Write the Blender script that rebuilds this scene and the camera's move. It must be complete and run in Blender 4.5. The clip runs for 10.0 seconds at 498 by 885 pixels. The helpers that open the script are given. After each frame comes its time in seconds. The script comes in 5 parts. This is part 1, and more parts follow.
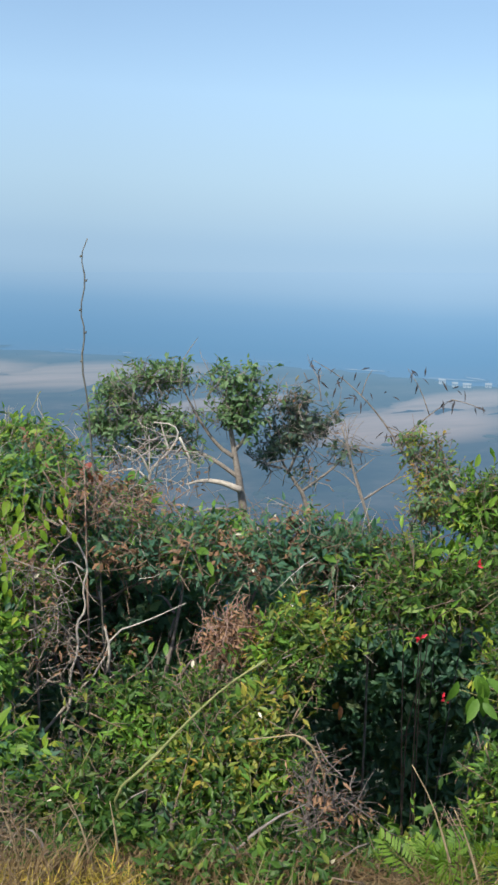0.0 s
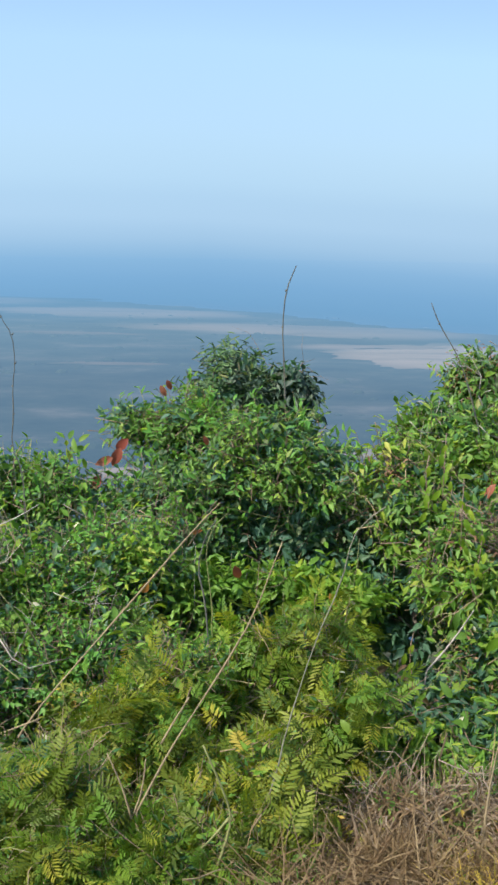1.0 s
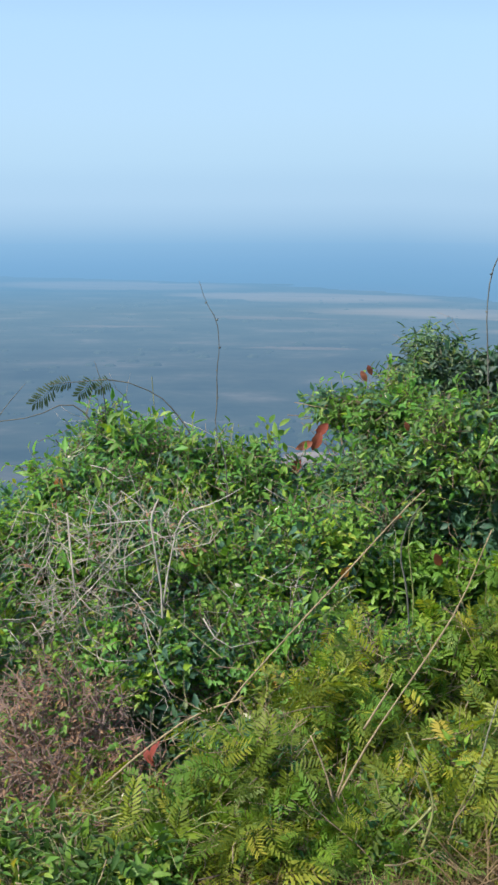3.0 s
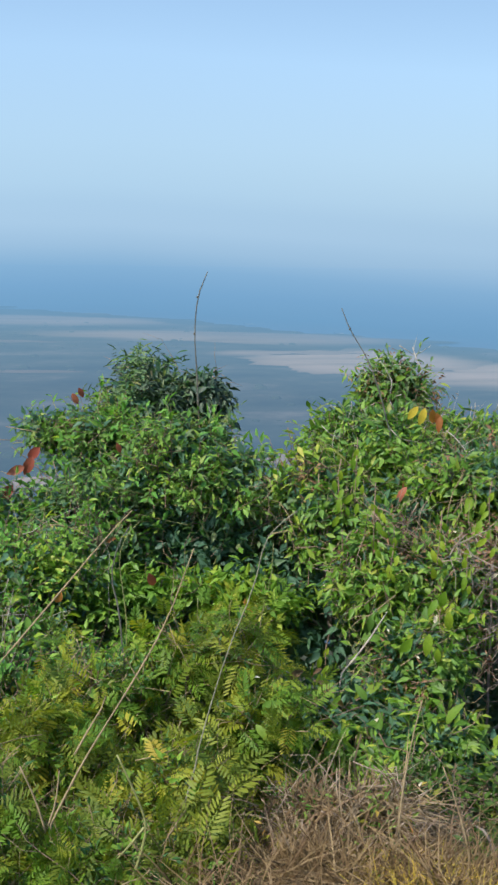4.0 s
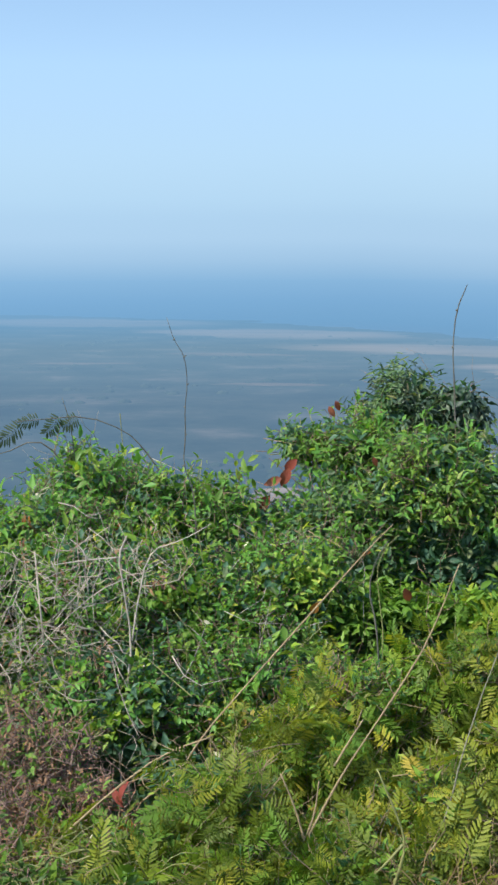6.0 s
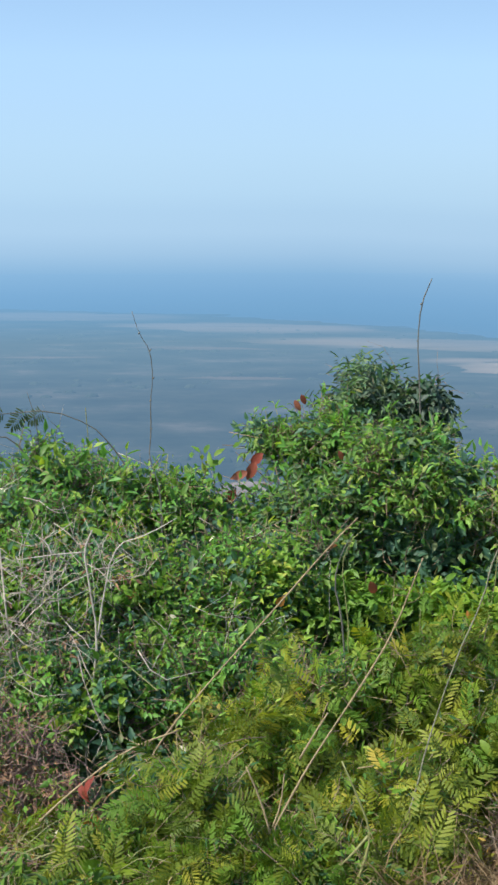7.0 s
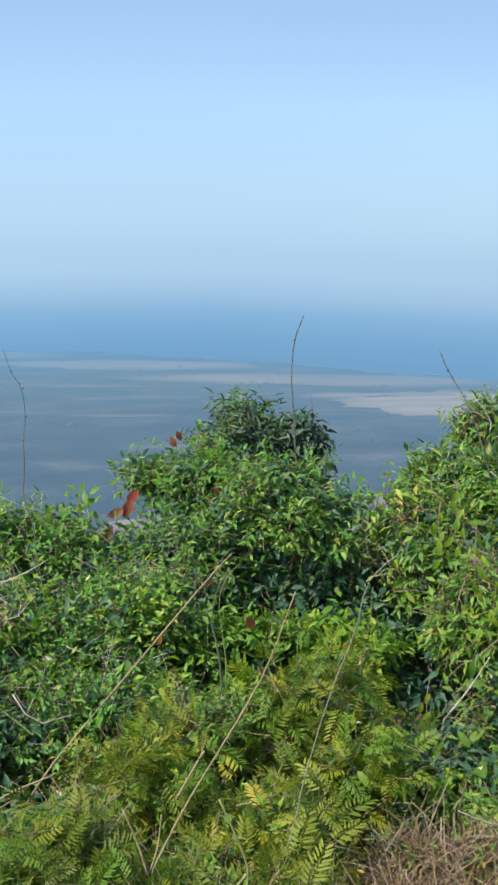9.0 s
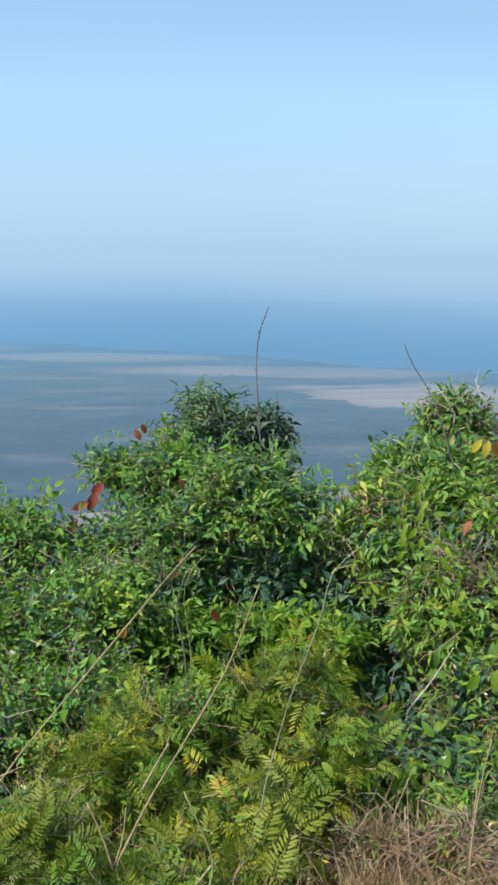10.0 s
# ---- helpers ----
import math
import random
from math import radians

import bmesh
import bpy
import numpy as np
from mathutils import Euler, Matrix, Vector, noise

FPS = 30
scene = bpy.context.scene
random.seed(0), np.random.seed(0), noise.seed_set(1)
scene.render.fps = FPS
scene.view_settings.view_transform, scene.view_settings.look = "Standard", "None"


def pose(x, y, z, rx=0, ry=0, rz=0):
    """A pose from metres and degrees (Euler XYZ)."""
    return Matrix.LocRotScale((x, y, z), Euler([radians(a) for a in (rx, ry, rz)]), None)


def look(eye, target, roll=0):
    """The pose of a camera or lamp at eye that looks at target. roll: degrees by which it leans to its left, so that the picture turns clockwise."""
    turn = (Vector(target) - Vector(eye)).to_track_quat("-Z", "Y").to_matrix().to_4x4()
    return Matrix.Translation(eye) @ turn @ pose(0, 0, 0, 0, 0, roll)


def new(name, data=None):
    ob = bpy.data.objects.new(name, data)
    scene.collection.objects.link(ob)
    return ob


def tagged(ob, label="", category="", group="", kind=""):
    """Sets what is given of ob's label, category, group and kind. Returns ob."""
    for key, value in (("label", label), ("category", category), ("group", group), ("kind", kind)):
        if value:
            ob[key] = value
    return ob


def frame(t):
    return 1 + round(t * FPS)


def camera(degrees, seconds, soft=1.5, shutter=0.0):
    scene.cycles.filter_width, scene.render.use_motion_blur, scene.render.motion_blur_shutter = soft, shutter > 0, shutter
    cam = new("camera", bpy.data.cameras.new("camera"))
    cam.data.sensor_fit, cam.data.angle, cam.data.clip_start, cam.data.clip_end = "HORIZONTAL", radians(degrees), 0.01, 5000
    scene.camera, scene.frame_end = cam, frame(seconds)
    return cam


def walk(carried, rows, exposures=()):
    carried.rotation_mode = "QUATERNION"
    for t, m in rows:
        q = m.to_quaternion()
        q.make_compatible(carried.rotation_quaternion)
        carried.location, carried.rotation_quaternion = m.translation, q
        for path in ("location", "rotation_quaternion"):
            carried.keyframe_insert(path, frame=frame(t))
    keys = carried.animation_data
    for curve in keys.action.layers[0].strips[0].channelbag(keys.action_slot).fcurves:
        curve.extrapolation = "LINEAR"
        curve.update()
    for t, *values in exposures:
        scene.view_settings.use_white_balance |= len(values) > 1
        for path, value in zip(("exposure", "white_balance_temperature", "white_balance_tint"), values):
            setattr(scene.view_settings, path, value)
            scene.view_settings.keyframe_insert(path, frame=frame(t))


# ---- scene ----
# ---------------------------------------------------------------- camera and walk
cam = camera(24.0, 10.0, soft=2.7)
PATH = [
    (0.0, (0.121, -0.027, 1.600), (2.2516, 4.4239, 0.7963), 0.08),
    (0.2, (0.093, -0.018, 1.600), (1.7994, 4.6147, 0.8044), -0.20),
    (0.4, (0.066, -0.008, 1.600), (1.2243, 4.7855, 0.7745), -0.74),
    (0.5, (0.049, -0.004, 1.600), (0.9102, 4.8625, 0.8434), -0.02),
    (0.6, (0.038, -0.003, 1.600), (0.6315, 4.9082, 0.8740), 0.20),
    (0.7, (0.027, -0.002, 1.600), (0.4121, 4.9310, 0.8808), 0.30),
    (0.8, (0.015, -0.001, 1.600), (0.2489, 4.9383, 0.8590), 0.30),
    (0.9, (0.004, -0.000, 1.600), (0.0712, 4.9245, 0.7374), 0.00),
    (1.0, (0.000, -0.000, 1.600), (0.0000, 4.9261, 0.7436), 0.78),
    (1.3, (-0.014, -0.000, 1.600), (-0.2684, 4.9025, 0.6526), 0.23),
    (1.5, (-0.025, -0.001, 1.600), (-0.4675, 4.8905, 0.6641), 0.25),
    (2.0, (-0.043, -0.003, 1.600), (-0.8050, 4.8489, 0.6647), -0.54),
    (2.2, (-0.046, -0.004, 1.600), (-0.8579, 4.8204, 0.5667), -0.29),
    (3.3, (-0.044, -0.004, 1.600), (-0.8242, 4.8660, 0.7755), 0.07),
    (3.5, (-0.041, -0.003, 1.600), (-0.7576, 4.8850, 0.8295), 0.15),
    (3.8, (-0.014, -0.000, 1.600), (-0.2655, 4.9296, 0.8048), 0.65),
    (4.0, (0.020, -0.001, 1.600), (0.3680, 4.9184, 0.7745), 0.65),
    (4.5, (0.051, -0.005, 1.600), (0.9512, 4.8221, 0.6557), -0.17),
    (4.9, (0.007, -0.000, 1.600), (0.1261, 4.9306, 0.7787), -0.17),
    (5.0, (-0.007, -0.000, 1.600), (-0.1358, 4.9504, 0.9102), 0.03),
    (5.2, (-0.033, -0.002, 1.600), (-0.6145, 4.9147, 0.9014), -0.00),
    (6.3, (-0.039, -0.003, 1.600), (-0.7174, 4.8726, 0.7219), -0.34),
    (6.5, (-0.036, -0.002, 1.600), (-0.6717, 4.8507, 0.5783), -0.24),
    (7.0, (-0.031, -0.002, 1.600), (-0.5718, 4.9044, 0.8016), -0.16),
    (7.5, (-0.017, -0.001, 1.600), (-0.3230, 4.9366, 0.8712), 0.13),
    (8.0, (-0.011, -0.000, 1.600), (-0.1982, 4.9434, 0.8749), -0.71),
    (8.5, (-0.005, -0.000, 1.600), (-0.0843, 4.9488, 0.8908), 0.08),
    (9.0, (-0.002, -0.000, 1.600), (-0.0456, 4.9577, 0.9529), -0.30),
    (9.5, (0.002, -0.000, 1.600), (0.0379, 4.9542, 0.9261), -0.28),
    (10.0, (0.006, -0.000, 1.600), (0.1036, 4.9526, 0.9203), -0.23),
]
walk(cam, [(t, look(e, g, r)) for t, e, g, r in PATH], exposures=[(0.0, 0.91), (0.5, 1.05), (2.0, 1.13), (3.5, 1.07), (4.0, 0.98), (4.5, 0.99), (5.0, 1.10), (6.5, 1.06), (8.0, 1.08), (9.0, 1.06), (10.0, 1.06)])

# ---------------------------------------------------------------- world and sun
SUN_AZ, SUN_EL = -130.0, 50.0          # degrees; azimuth 0 is the way the camera looks out, positive to its right
world = bpy.data.worlds.new("sky")
scene.world = world
world.use_nodes = True
wn, wl = world.node_tree.nodes, world.node_tree.links
sky = wn.new("ShaderNodeTexSky")
sky.sky_type = "NISHITA"
sky.sun_disc = False
sky.sun_elevation = radians(SUN_EL)
sky.sun_rotation = radians(SUN_AZ)
sky.altitude, sky.air_density, sky.dust_density, sky.ozone_density = 100.0, 1.0, 1.0, 2.2
wl.new(sky.outputs[0], wn["Background"].inputs[0])
wn["Background"].inputs[1].default_value = 0.15

sun_data = bpy.data.lights.new("sun", "SUN")
sun_data.energy, sun_data.angle, sun_data.color = 3.8, radians(0.6), (1.0, 0.93, 0.80)
sun = new("sun", sun_data)
sun_way = Vector((math.sin(radians(SUN_AZ)) * math.cos(radians(SUN_EL)), math.cos(radians(SUN_AZ)) * math.cos(radians(SUN_EL)), math.sin(radians(SUN_EL))))
sun.matrix_world = look(sun_way * 50, (0, 0, 0))


# ---------------------------------------------------------------- materials
def material(name):
    m = bpy.data.materials.new(name)
    m.use_nodes = True
    nt = m.node_tree
    return m, nt.nodes, nt.links, nt.nodes["Principled BSDF"], nt.nodes["Material Output"]


def ramp(nodes, stops):
    r = nodes.new("ShaderNodeValToRGB")
    e = r.color_ramp.elements
    while len(e) < len(stops):
        e.new(0.5)
    for k, (p, c) in zip(e, stops):
        k.position, k.color = p, (*c, 1)
    return r


def noise_tex(nodes, links, scale, detail=4.0, coord=None, rough=0.55):
    n = nodes.new("ShaderNodeTexNoise")
    n.inputs["Scale"].default_value, n.inputs["Detail"].default_value, n.inputs["Roughness"].default_value = scale, detail, rough
    if coord is not None:
        links.new(coord, n.inputs["Vector"])
    return n


def mixed(nodes, links, a, b, fac, mode="MIX"):
    n = nodes.new("ShaderNodeMix")
    n.data_type, n.blend_type = "RGBA", mode
    for sock, v in ((n.inputs[0], fac), (n.inputs[6], a), (n.inputs[7], b)):
        if hasattr(v, "is_linked"):
            links.new(v, sock)
        else:
            sock.default_value = v if isinstance(v, float) else (*v, 1)
    return n.outputs[2]


def leaf_material(name, stops, patch, gloss=0.5, through_light=0.44, single=False):
    """Leaves: a colour for each leaf, drifting between sunnier and older patches of the plant, with a little light passing through."""
    m, n, l, b, out = material(name)
    geo = n.new("ShaderNodeNewGeometry")
    info = n.new("ShaderNodeObjectInfo")
    r = ramp(n, stops)
    l.new(info.outputs["Random"] if single else geo.outputs["Random Per Island"], r.inputs[0])
    big = noise_tex(n, l, 2.3, 3.0, geo.outputs["Position"])
    fac = n.new("ShaderNodeMapRange")
    fac.inputs[1].default_value, fac.inputs[2].default_value, fac.inputs[3].default_value, fac.inputs[4].default_value = 0.42, 0.68, 0.0, 0.75
    l.new(big.outputs[0], fac.inputs[0])
    col = mixed(n, l, r.outputs[0], patch, fac.outputs[0])
    fine = noise_tex(n, l, 160.0, 2.0, geo.outputs["Position"])
    col = mixed(n, l, col, mixed(n, l, (0.75, 0.75, 0.75), (1.25, 1.25, 1.2), fine.outputs[0]), 1.0, "MULTIPLY")
    l.new(col, b.inputs["Base Color"])
    b.inputs["Roughness"].default_value = gloss
    b.inputs["Specular IOR Level"].default_value = 0.36
    tr = n.new("ShaderNodeBsdfTranslucent")
    l.new(mixed(n, l, col, (1.25, 1.3, 0.5), 1.0, "MULTIPLY"), tr.inputs[0])
    mix = n.new("ShaderNodeMixShader")
    mix.inputs[0].default_value = through_light
    l.new(b.outputs[0], mix.inputs[1])
    l.new(tr.outputs[0], mix.inputs[2])
    l.new(mix.outputs[0], out.inputs[0])
    return m


def bark_material(name, dark, light, scale=60.0, rough=0.85):
    m, n, l, b, out = material(name)
    tc = n.new("ShaderNodeTexCoord")
    a = noise_tex(n, l, scale, 5.0, tc.outputs["Object"])
    c = noise_tex(n, l, scale * 0.12, 3.0, tc.outputs["Object"])
    r = ramp(n, [(0.3, dark), (0.65, light)])
    mx = n.new("ShaderNodeMath")
    mx.operation = "MULTIPLY_ADD"
    mx.inputs[1].default_value, mx.inputs[2].default_value = 0.5, 0.0
    add = n.new("ShaderNodeMath")
    l.new(a.outputs[0], add.inputs[0])
    l.new(c.outputs[0], add.inputs[1])
    l.new(add.outputs[0], mx.inputs[0])
    l.new(mx.outputs[0], r.inputs[0])
    l.new(r.outputs[0], b.inputs["Base Color"])
    b.inputs["Roughness"].default_value = rough
    bump = n.new("ShaderNodeBump")
    bump.inputs["Strength"].default_value, bump.inputs["Distance"].default_value = 0.6, 0.003
    l.new(a.outputs[0], bump.inputs["Height"])
    l.new(bump.outputs[0], b.inputs["Normal"])
    return m


MID_GREEN = leaf_material("mid_green_leaves", [(0.0, (0.056, 0.126, 0.024)), (0.35, (0.102, 0.219, 0.032)), (0.7, (0.158, 0.286, 0.046)), (0.93, (0.230, 0.335, 0.050)), (1.0, (0.300, 0.340, 0.066))], (0.074, 0.161, 0.032))
# Darker green that paints shaded gaps inside two of the shrubs.
DARK_GREEN = leaf_material("gap_shade_leaves", [(0.0, (0.024, 0.076, 0.022)), (0.5, (0.046, 0.130, 0.032)), (0.85, (0.086, 0.200, 0.042)), (1.0, (0.200, 0.210, 0.055))], (0.036, 0.108, 0.034))
# Teal of the sky-filled shade in the hollows, put into the leaf colour.
SHADE_GREEN = leaf_material("shade_teal_leaves", [(0.0, (0.040, 0.100, 0.062)), (0.5, (0.062, 0.145, 0.088)), (0.85, (0.095, 0.200, 0.105)), (1.0, (0.170, 0.210, 0.090))], (0.050, 0.125, 0.080), through_light=0.5)
# Dark bluish leaves, with shade and haze put into their colour.
DUSK_GREEN = leaf_material("dusky_blue_green_leaves", [(0.0, (0.026, 0.052, 0.036)), (0.6, (0.048, 0.085, 0.056)), (0.9, (0.085, 0.125, 0.075)), (1.0, (0.120, 0.110, 0.065))], (0.036, 0.066, 0.046), through_light=0.3)
# Deep green, darkened further to stand in for shade over the front growth.
FOREST_GREEN = leaf_material("shade_deepened_leaves", [(0.0, (0.022, 0.058, 0.010)), (0.5, (0.042, 0.102, 0.015)), (0.85, (0.085, 0.160, 0.022)), (1.0, (0.210, 0.210, 0.036))], (0.030, 0.075, 0.012))
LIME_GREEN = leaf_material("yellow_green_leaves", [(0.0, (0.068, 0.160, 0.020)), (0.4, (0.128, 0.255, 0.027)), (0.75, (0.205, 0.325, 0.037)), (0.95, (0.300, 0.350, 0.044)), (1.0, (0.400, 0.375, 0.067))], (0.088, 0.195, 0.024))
FEATHER_GREEN = leaf_material("feathery_leaves", [(0.0, (0.050, 0.098, 0.010)), (0.5, (0.136, 0.182, 0.015)), (0.85, (0.255, 0.278, 0.022)), (1.0, (0.320, 0.285, 0.030))], (0.090, 0.130, 0.012), gloss=0.6)
FRESH_FEATHER = leaf_material("fresh_feathery_leaves", [(0.0, (0.058, 0.140, 0.011)), (0.6, (0.125, 0.225, 0.017)), (1.0, (0.205, 0.265, 0.021))], (0.085, 0.168, 0.014), gloss=0.6)
YELLOWING = leaf_material("yellowing_leaves", [(0.0, (0.084, 0.161, 0.022)), (0.4, (0.156, 0.218, 0.033)), (0.75, (0.324, 0.287, 0.044)), (0.92, (0.456, 0.310, 0.055)), (1.0, (0.408, 0.184, 0.055))], (0.108, 0.161, 0.028))
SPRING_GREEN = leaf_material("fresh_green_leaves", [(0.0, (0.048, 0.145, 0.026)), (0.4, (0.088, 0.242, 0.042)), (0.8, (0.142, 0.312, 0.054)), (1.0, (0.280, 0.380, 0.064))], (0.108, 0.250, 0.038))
# Green greyed and lightened: haze over trees and crests put into the colour.
GREY_GREEN = leaf_material("hazed_grey_green_leaves", [(0.0, (0.072, 0.138, 0.062)), (0.5, (0.105, 0.190, 0.082)), (0.9, (0.155, 0.240, 0.105)), (1.0, (0.230, 0.245, 0.110))], (0.085, 0.160, 0.070))
BROWN_LEAF = leaf_material("withered_leaves", [(0.0, (0.10, 0.055, 0.03)), (0.5, (0.19, 0.10, 0.055)), (1.0, (0.30, 0.18, 0.10))], (0.15, 0.085, 0.05), gloss=0.7, through_light=0.2)
RED_LEAF = leaf_material("red_leaves", [(0.0, (0.190, 0.040, 0.032)), (0.5, (0.240, 0.065, 0.042)), (1.0, (0.260, 0.100, 0.052))], (0.205, 0.052, 0.036), through_light=0.25, single=True)
ORANGE_LEAF = leaf_material("orange_leaves", [(0.0, (0.279, 0.101, 0.030)), (1.0, (0.310, 0.144, 0.035))], (0.260, 0.094, 0.030), single=True)
PALE_LEAF = leaf_material("bleached_leaves", [(0.0, (0.40, 0.36, 0.26)), (1.0, (0.62, 0.58, 0.46))], (0.48, 0.44, 0.32), gloss=0.6, through_light=0.2, single=True)
BIG_LEAF = leaf_material("large_green_leaves", [(0.0, (0.06, 0.14, 0.02)), (0.5, (0.10, 0.20, 0.025)), (0.9, (0.16, 0.25, 0.03)), (1.0, (0.23, 0.29, 0.035))], (0.08, 0.17, 0.022), single=True)
STRAW = leaf_material("dry_grass", [(0.0, (0.090, 0.052, 0.025)), (0.4, (0.152, 0.102, 0.050)), (0.8, (0.245, 0.178, 0.090)), (1.0, (0.115, 0.064, 0.034))], (0.128, 0.082, 0.042), gloss=0.6, through_light=0.2)
GOLD_GRASS = leaf_material("yellow_green_grass", [(0.0, (0.220, 0.190, 0.026)), (0.5, (0.360, 0.270, 0.036)), (1.0, (0.440, 0.295, 0.055))], (0.250, 0.215, 0.030), gloss=0.55, through_light=0.25)
GREY_STRAW = leaf_material("bleached_straw", [(0.0, (0.085, 0.064, 0.040)), (0.4, (0.165, 0.126, 0.080)), (0.85, (0.270, 0.215, 0.145)), (1.0, (0.120, 0.080, 0.048))], (0.140, 0.100, 0.062), gloss=0.6, through_light=0.2)
BARK = bark_material("grey_bark", (0.06, 0.05, 0.04), (0.22, 0.19, 0.16))
WHITE_BARK = bark_material("bleached_bark", (0.20, 0.175, 0.14), (0.44, 0.40, 0.33), 50.0)
PALE_BARK = bark_material("pale_bark", (0.12, 0.10, 0.085), (0.40, 0.36, 0.30), 40.0)
TWIG = bark_material("brown_twigs", (0.07, 0.045, 0.03), (0.20, 0.14, 0.09), 120.0)
DRY_STEM = bark_material("dry_tan_stems", (0.12, 0.09, 0.048), (0.28, 0.215, 0.118), 120.0)
GREEN_STEM = bark_material("green_stems", (0.09, 0.11, 0.03), (0.20, 0.20, 0.07), 120.0, 0.6)
VINE = bark_material("dark_vine", (0.035, 0.038, 0.034), (0.10, 0.095, 0.075), 120.0, 0.7)
PALE_VINE = bark_material("grey_green_vine", (0.08, 0.085, 0.055), (0.22, 0.21, 0.14), 120.0, 0.7)


def earth_material():
    m, n, l, b, out = material("earth_and_woodland")
    geo = n.new("ShaderNodeNewGeometry")
    sep = n.new("ShaderNodeSeparateXYZ")
    l.new(geo.outputs["Position"], sep.inputs[0])
    near_a = noise_tex(n, l, 2.2, 9.0, geo.outputs["Position"], 0.7)
    near = ramp(n, [(0.3, (0.048, 0.038, 0.022)), (0.5, (0.095, 0.073, 0.038)), (0.62, (0.14, 0.104, 0.056)), (0.75, (0.07, 0.07, 0.027))])
    l.new(near_a.outputs[0], near.inputs[0])
    stretch = n.new("ShaderNodeMapping")
    stretch.inputs["Scale"].default_value = (0.8, 1.0, 1.0)
    l.new(geo.outputs["Position"], stretch.inputs[0])
    wood_a = noise_tex(n, l, 0.022, 6.0, stretch.outputs[0], 0.62)
    wood = ramp(n, [(0.32, (0.016, 0.020, 0.014)), (0.46, (0.040, 0.046, 0.032)), (0.55, (0.060, 0.062, 0.043)), (0.62, (0.10, 0.09, 0.068)), (0.72, (0.17, 0.145, 0.11))])
    l.new(wood_a.outputs[0], wood.inputs[0])
    fine = noise_tex(n, l, 0.16, 4.0, geo.outputs["Position"])
    woodc = mixed(n, l, wood.outputs[0], mixed(n, l, (0.6, 0.6, 0.6), (1.4, 1.4, 1.4), fine.outputs[0]), 1.0, "MULTIPLY")
    step = n.new("ShaderNodeMapRange")
    step.inputs[1].default_value, step.inputs[2].default_value = -8.0, -3.0
    l.new(sep.outputs["Z"], step.inputs[0])
    l.new(mixed(n, l, woodc, near.outputs[0], step.outputs[0]), b.inputs["Base Color"])
    b.inputs["Roughness"].default_value = 0.95
    b.inputs["Specular IOR Level"].default_value = 0.1
    bump = n.new("ShaderNodeBump")
    bump.inputs["Distance"].default_value, bump.inputs["Strength"].default_value = 0.02, 0.6
    l.new(near_a.outputs[0], bump.inputs["Height"])
    l.new(bump.outputs[0], b.inputs["Normal"])
    return m


def field_material(name, bare):
    """Dry open ground that the scrub grows into from its borders."""
    m, n, l, b, out = material(name)
    geo = n.new("ShaderNodeNewGeometry")
    stretch = n.new("ShaderNodeMapping")
    stretch.inputs["Scale"].default_value = (0.22, 1.0, 1.0)
    l.new(geo.outputs["Position"], stretch.inputs[0])
    a = noise_tex(n, l, 0.035, 7.0, stretch.outputs[0], 0.7)
    r = ramp(n, [(0.26, (0.08, 0.08, 0.05)), (0.36, (0.24 * bare, 0.17 * bare, 0.11 * bare)), (0.48, (0.36 * bare, 0.26 * bare, 0.18 * bare)), (0.72, (0.48 * bare, 0.35 * bare, 0.26 * bare))])
    l.new(a.outputs[0], r.inputs[0])
    tc = n.new("ShaderNodeTexCoord")
    flat = n.new("ShaderNodeVectorMath")
    flat.operation = "MULTIPLY"
    flat.inputs[1].default_value = (1, 1, 0)
    l.new(tc.outputs["Object"], flat.inputs[0])
    far = n.new("ShaderNodeVectorMath")
    far.operation = "LENGTH"
    l.new(flat.outputs[0], far.inputs[0])
    rag = n.new("ShaderNodeMath")
    rag.operation = "MULTIPLY_ADD"
    rag.inputs[1].default_value = 0.9
    l.new(a.outputs[0], rag.inputs[0])
    l.new(far.outputs["Value"], rag.inputs[2])
    edge = n.new("ShaderNodeMapRange")
    edge.interpolation_type = "SMOOTHSTEP"
    edge.inputs[1].default_value, edge.inputs[2].default_value = 1.0, 1.6
    l.new(rag.outputs[0], edge.inputs[0])
    l.new(mixed(n, l, r.outputs[0], (0.048, 0.054, 0.038), edge.outputs[0]), b.inputs["Base Color"])
    b.inputs["Roughness"].default_value = 0.95
    b.inputs["Specular IOR Level"].default_value = 0.1
    return m


def sea_material():
    m, n, l, b, out = material("sea_water")
    geo = n.new("ShaderNodeNewGeometry")
    a = noise_tex(n, l, 0.004, 4.0, geo.outputs["Position"])
    r = ramp(n, [(0.3, (0.010, 0.085, 0.22)), (0.7, (0.014, 0.11, 0.26))])
    l.new(a.outputs[0], r.inputs[0])
    l.new(r.outputs[0], b.inputs["Base Color"])
    b.inputs["Roughness"].default_value = 0.38
    b.inputs["Specular IOR Level"].default_value = 0.25
    w = noise_tex(n, l, 0.25, 5.0, geo.outputs["Position"])
    bump = n.new("ShaderNodeBump")
    bump.inputs["Distance"].default_value, bump.inputs["Strength"].default_value = 0.4, 0.5
    l.new(w.outputs[0], bump.inputs["Height"])
    l.new(bump.outputs[0], b.inputs["Normal"])
    return m


def plain_material(name, colour, rough=0.9):
    m, n, l, b, out = material(name)
    geo = n.new("ShaderNodeNewGeometry")
    a = noise_tex(n, l, 0.2, 4.0, geo.outputs["Position"])
    l.new(mixed(n, l, colour, tuple(0.7 * c for c in colour), a.outputs[0]), b.inputs["Base Color"])
    b.inputs["Roughness"].default_value = rough
    return m


